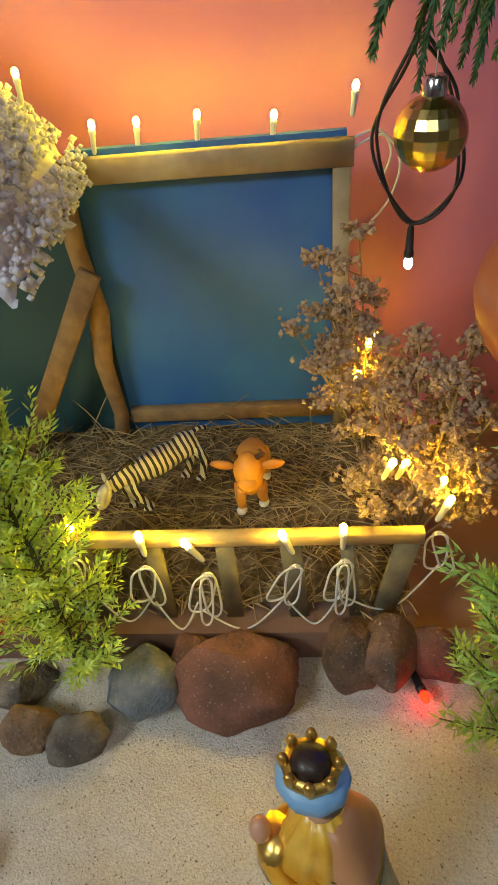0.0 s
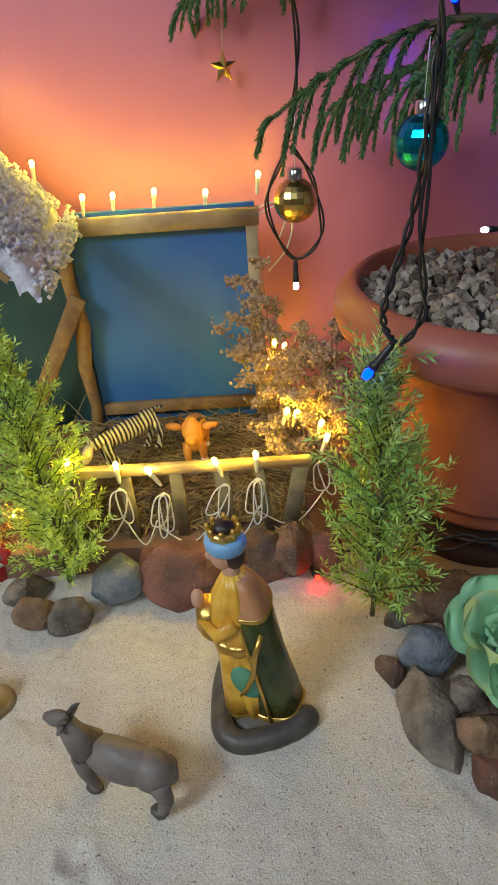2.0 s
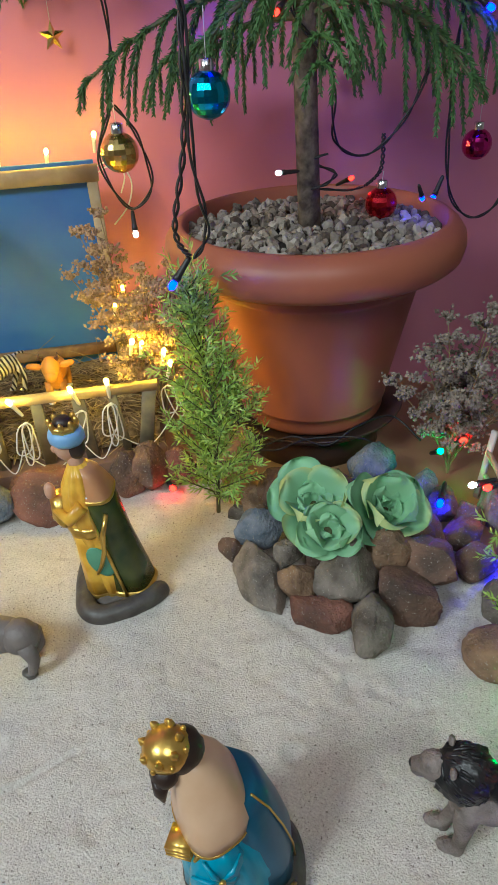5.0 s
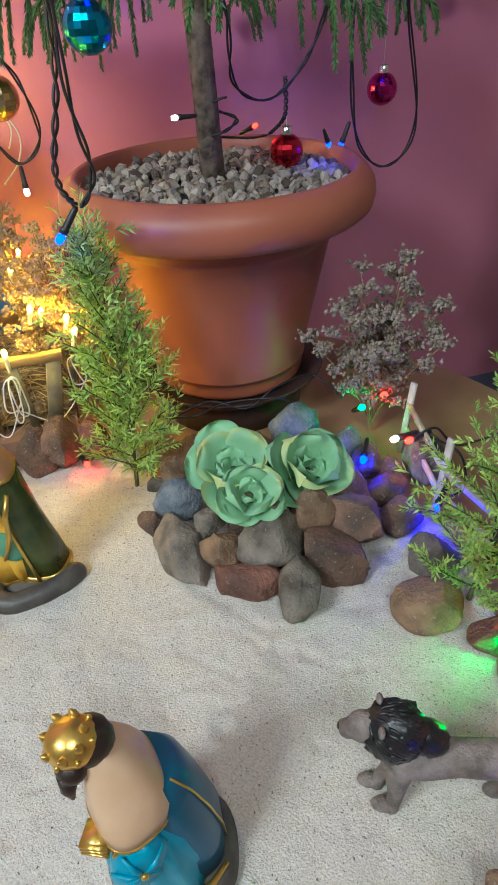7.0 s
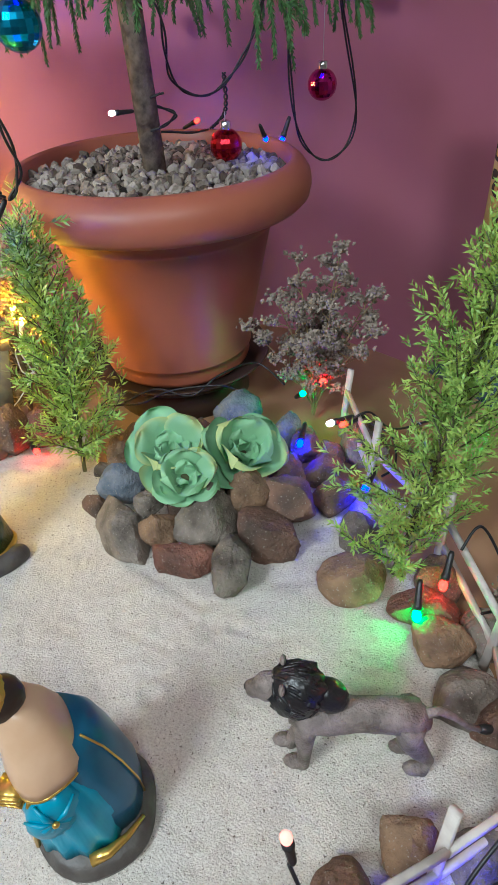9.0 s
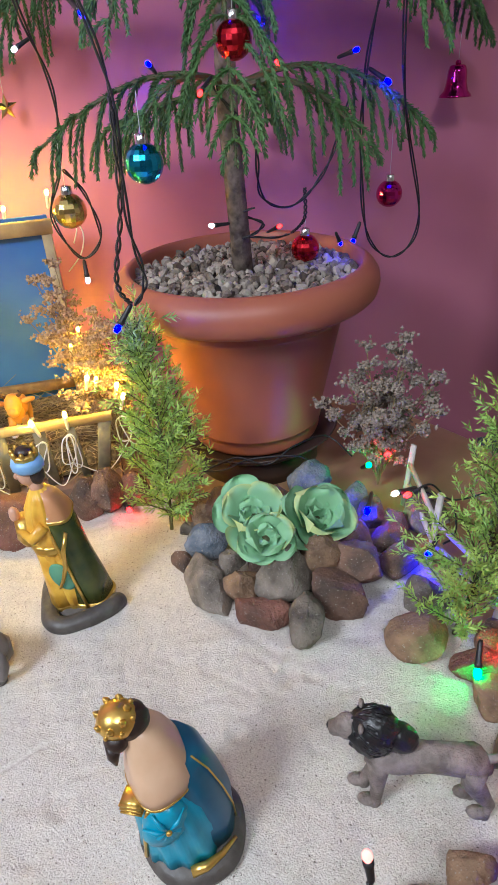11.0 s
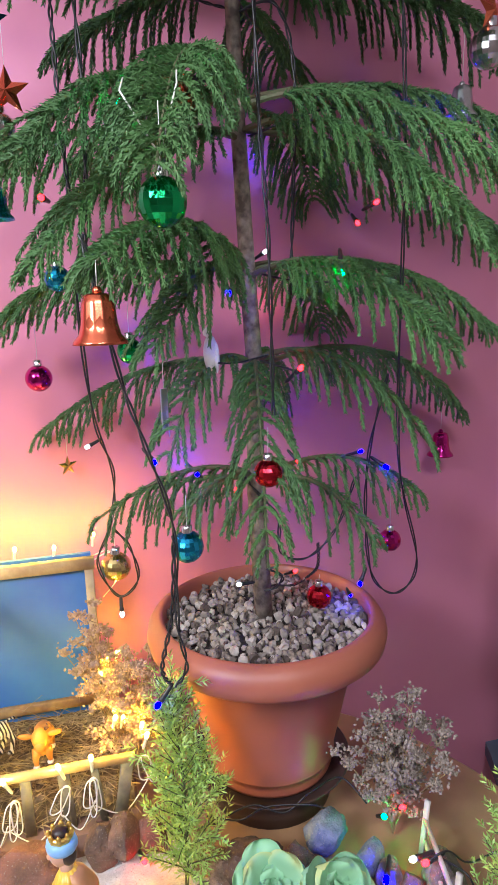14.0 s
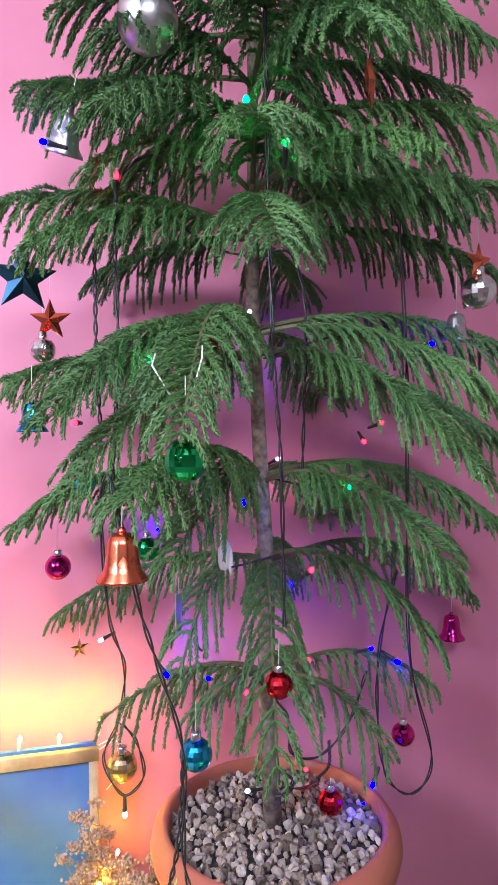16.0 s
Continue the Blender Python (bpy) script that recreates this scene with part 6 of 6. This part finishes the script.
    for at, way, mat in (
            ((0.1, 0.55, 0.697), (-0.8, 0, -0.4), WHITE_GLOW), ((0.554, 0.35, 1.081), (0.3, -0.6, 0.2), RED_GLOW), ((0.525, 0.35, 1.054), (0, -0.6, -0.4), RED_GLOW),
            ((0.34, 0.42, 0.63), (-0.5, -0.2, -0.5), RED_GLOW), ((0.345, 0.44, 0.445), (-1, 0, 0), WHITE_GLOW), ((0.46, 0.46, 0.66), (0.4, -0.3, -0.5), RED_GLOW),
            ((0.27, 0.4, 0.665), (-0.3, -0.6, 0.3), BLUE_GLOW), ((0.58, 0.46, 0.665), (0.6, -0.3, 0.2), BLUE_GLOW), ((0.19, 0.3, 0.72), (0.4, -0.5, -0.5), BLUE_GLOW),
            ((0.41, 0.47, 1.02), (0.4, -0.6, 0.3), WHITE_GLOW), ((0.35, 0.42, 1.27), (0.2, -0.6, 0.3), WHITE_GLOW), ((0.48, 0.55, 0.405), (0.3, -0.3, 0.2), RED_GLOW),
            ((0.5, 0.745, 0.95), (0.2, 0.9, 0.1), RED_GLOW), ((0.555, 0.44, 0.395), (0.3, 0.3, -0.5), BLUE_GLOW), ((0.47, 0.745, 1.24), (0.2, 0.9, 0), BLUE_GLOW),
            # three blue bulbs added behind the boughs to tint the wall violet
            ((0.3, 0.74, 0.6), (-0.2, 0.9, 0), BLUE_GLOW), ((0.22, 0.745, 0.86), (-0.2, 0.9, 0.2), BLUE_GLOW), ((0.52, 0.745, 0.72), (0.3, 0.9, 0), BLUE_GLOW)):
        led(s, at, way, mat, size=0.75)


def stable_lights():
    s = thing("light_string", "white wires with small warm bulbs on the stable", "light string")
    for x, z, y in ((-0.172, 0.462, 0.688), (-0.128, 0.46, 0.695), (-0.066, 0.462, 0.695), (0.01, 0.456, 0.695), (0.09, 0.475, 0.70)):
        led(s, (x, y, z), (0.12, 0, 1), WARM_GLOW, WHITE_WIRE, 0.72)
    for x, y, z in ((-0.235, 0.69, 0.512), (-0.3, 0.69, 0.575)):
        led(s, (x, y, z), (0.05, 0, 1), WARM_GLOW, WHITE_WIRE, 0.72)
    fronts = ((-0.194, 0.409, 0.178, 0.1), (-0.126, 0.398, 0.176, 0.0), (-0.083, 0.398, 0.165, -0.5), (0.007, 0.4, 0.172, -0.3), (0.061, 0.4, 0.178, 0.0), (0.159, 0.43, 0.18, 0.3))
    for k, (x, y, z, lean) in enumerate(fronts):
        led(s, (x, y, z), (lean, -0.1, 1), WARM_SOFT, WHITE_WIRE, 0.8)
        b = Vector((x - lean * 0.03, y - 0.004, z - 0.03))
        for turn, (wide, deep, swing) in enumerate(((0.009, 0.068, 0.006), (0.014, 0.056, -0.01), (0.007, 0.074, -0.003))):
            if turn == 2 and k % 2:
                continue
            pts = []
            for q in range(41):
                a = 2 * math.pi * q / 40
                drop = (1 - math.cos(a)) / 2
                pts.append(b + Vector((wide * (0.95 * math.sin(a) * (0.35 + drop) + 0.4 * math.sin(2 * a) * (1.1 - drop)) + (swing + lean * 0.02 + 0.006 * (k % 3 - 1)) * drop, -0.004 - 0.003 * turn + 0.003 * math.sin(a), -deep * (1 - 0.12 * (k % 2)) * drop)))
            part("wire", tube(bmesh.new(), pts, 0.0012, 6), WHITE_WIRE, s)
    for a, b in ((0, 1), (1, 2), (2, 3), (3, 4), (4, 5)):
        pa, pb = Vector(fronts[a][:3]), Vector(fronts[b][:3])
        part("wire", tube(bmesh.new(), smooth_path([pa + Vector((0, -0.004, -0.09)), (pa + pb) / 2 + Vector((0, -0.008, -0.125)), pb + Vector((0, -0.004, -0.08))], 20), 0.0011, 6), WHITE_WIRE, s)
    part("wire", tube(bmesh.new(), smooth_path([(0.085, 0.7, 0.42), (0.12, 0.71, 0.43), (0.14, 0.72, 0.4), (0.13, 0.72, 0.36), (0.1, 0.71, 0.33)], 30), 0.0014, 6), WHITE_WIRE, s)
    part("wire", tube(bmesh.new(), smooth_path([(0.085, 0.7, 0.43), (0.115, 0.71, 0.435), (0.13, 0.72, 0.41), (0.12, 0.72, 0.38)], 30), 0.0014, 6), WHITE_WIRE, s)
    for at in ((0.1, 0.6, 0.25), (0.085, 0.555, 0.24), (0.106, 0.44, 0.22), (0.12, 0.45, 0.21), (0.152, 0.436, 0.2), (0.12, 0.7, 0.2)):
        led(s, at, (0.2, -0.3, 0.9), WARM_SOFT, WHITE_WIRE, 0.75)
    for x in (-0.345, -0.36, -0.3):
        led(s, (x, 0.42 + (x + 0.34) * 0.4, 0.075), (0, -0.2, 1), WARM_SOFT, WHITE_WIRE, 0.8)


def ground_lights():
    s = thing("light_string", "black wires with coloured bulbs round the fence", "light string")
    for at, way, mat in (
            ((0.135, 0.337, 0.014), (0.2, -0.8, 0.1), RED_GLOW), ((0.552, 0.165, 0.07), (-0.9, -0.1, 0.0), WHITE_GLOW), ((0.565, 0.15, 0.075), (-0.9, -0.2, 0), RED_GLOW),
            ((0.548, 0.05, 0.045), (-0.6, -0.5, -0.2), BLUE_GLOW), ((0.548, -0.13, 0.055), (-0.3, -0.3, -0.6), RED_GLOW), ((0.508, -0.145, 0.04), (-0.3, -0.5, -0.8), GREEN_GLOW),
            ((0.492, -0.33, 0.115), (-0.1, 0, 1), RED_GLOW), ((0.29, -0.325, 0.098), (-0.1, 0.1, 1), PINK_GLOW), ((0.404, -0.415, 0.045), (0.5, -0.4, -0.6), BLUE_GLOW),
            ((0.112, -0.341, 0.075), (0, 0.1, 1), PINK_GLOW), ((0.545, 0.265, 0.06), (0, -0.6, 0.5), GREEN_GLOW), ((0.57, 0.25, 0.085), (0.2, -0.6, 0.5), RED_GLOW),
            ((0.5, 0.16, 0.055), (-0.4, -0.6, -0.2), BLUE_GLOW), ((0.893, 0.226, 0.03), (0.1, -0.2, 1), GREEN_GLOW)):
        led(s, at, way, mat)
    wires = (
        [(0.57, 0.15, 0.078), (0.6, 0.15, 0.085), (0.65, 0.17, 0.03), (0.72, 0.2, 0.0), (0.82, 0.22, -0.004), (0.9, 0.23, 0.0)],
        [(0.585, 0.155, 0.075), (0.62, 0.12, 0.06), (0.6, 0.07, 0.05), (0.575, 0.06, 0.045)],
        [(0.57, -0.12, 0.085), (0.6, -0.11, 0.1), (0.62, -0.14, 0.05), (0.6, -0.17, 0.04), (0.56, -0.18, 0.055)],
        [(0.492, -0.335, 0.085), (0.5, -0.345, 0.04), (0.47, -0.38, 0.02), (0.43, -0.39, 0.07), (0.4, -0.385, 0.06), (0.44, -0.37, 0.09), (0.48, -0.36, 0.07), (0.51, -0.37, 0.06)],
        [(0.29, -0.328, 0.066), (0.295, -0.35, 0.03), (0.27, -0.38, 0.05), (0.3, -0.39, 0.03), (0.34, -0.39, 0.02), (0.39, -0.4, 0.06)],
        [(0.51, -0.37, 0.06), (0.53, -0.38, 0.05), (0.49, -0.4, 0.05), (0.46, -0.41, 0.02), (0.4, -0.41, 0.0)],
        [(0.28, 0.33, 0.07), (0.33, 0.325, 0.085), (0.38, 0.31, 0.07), (0.43, 0.32, 0.09), (0.5, 0.35, 0.08), (0.53, 0.3, 0.06)],
        [(0.25, 0.35, 0.06), (0.3, 0.31, 0.075), (0.35, 0.32, 0.08), (0.42, 0.3, 0.085), (0.45, 0.3, 0.07)],
        [(0.135, 0.37, 0.014), (0.17, 0.38, 0.02), (0.22, 0.36, 0.03), (0.27, 0.34, 0.05)],
    )
    for pts in wires:
        part("wire", tube(bmesh.new(), smooth_path(pts, 50), 0.0017, 6), BLACK, s)


pine_lights()
stable_lights()
ground_lights()
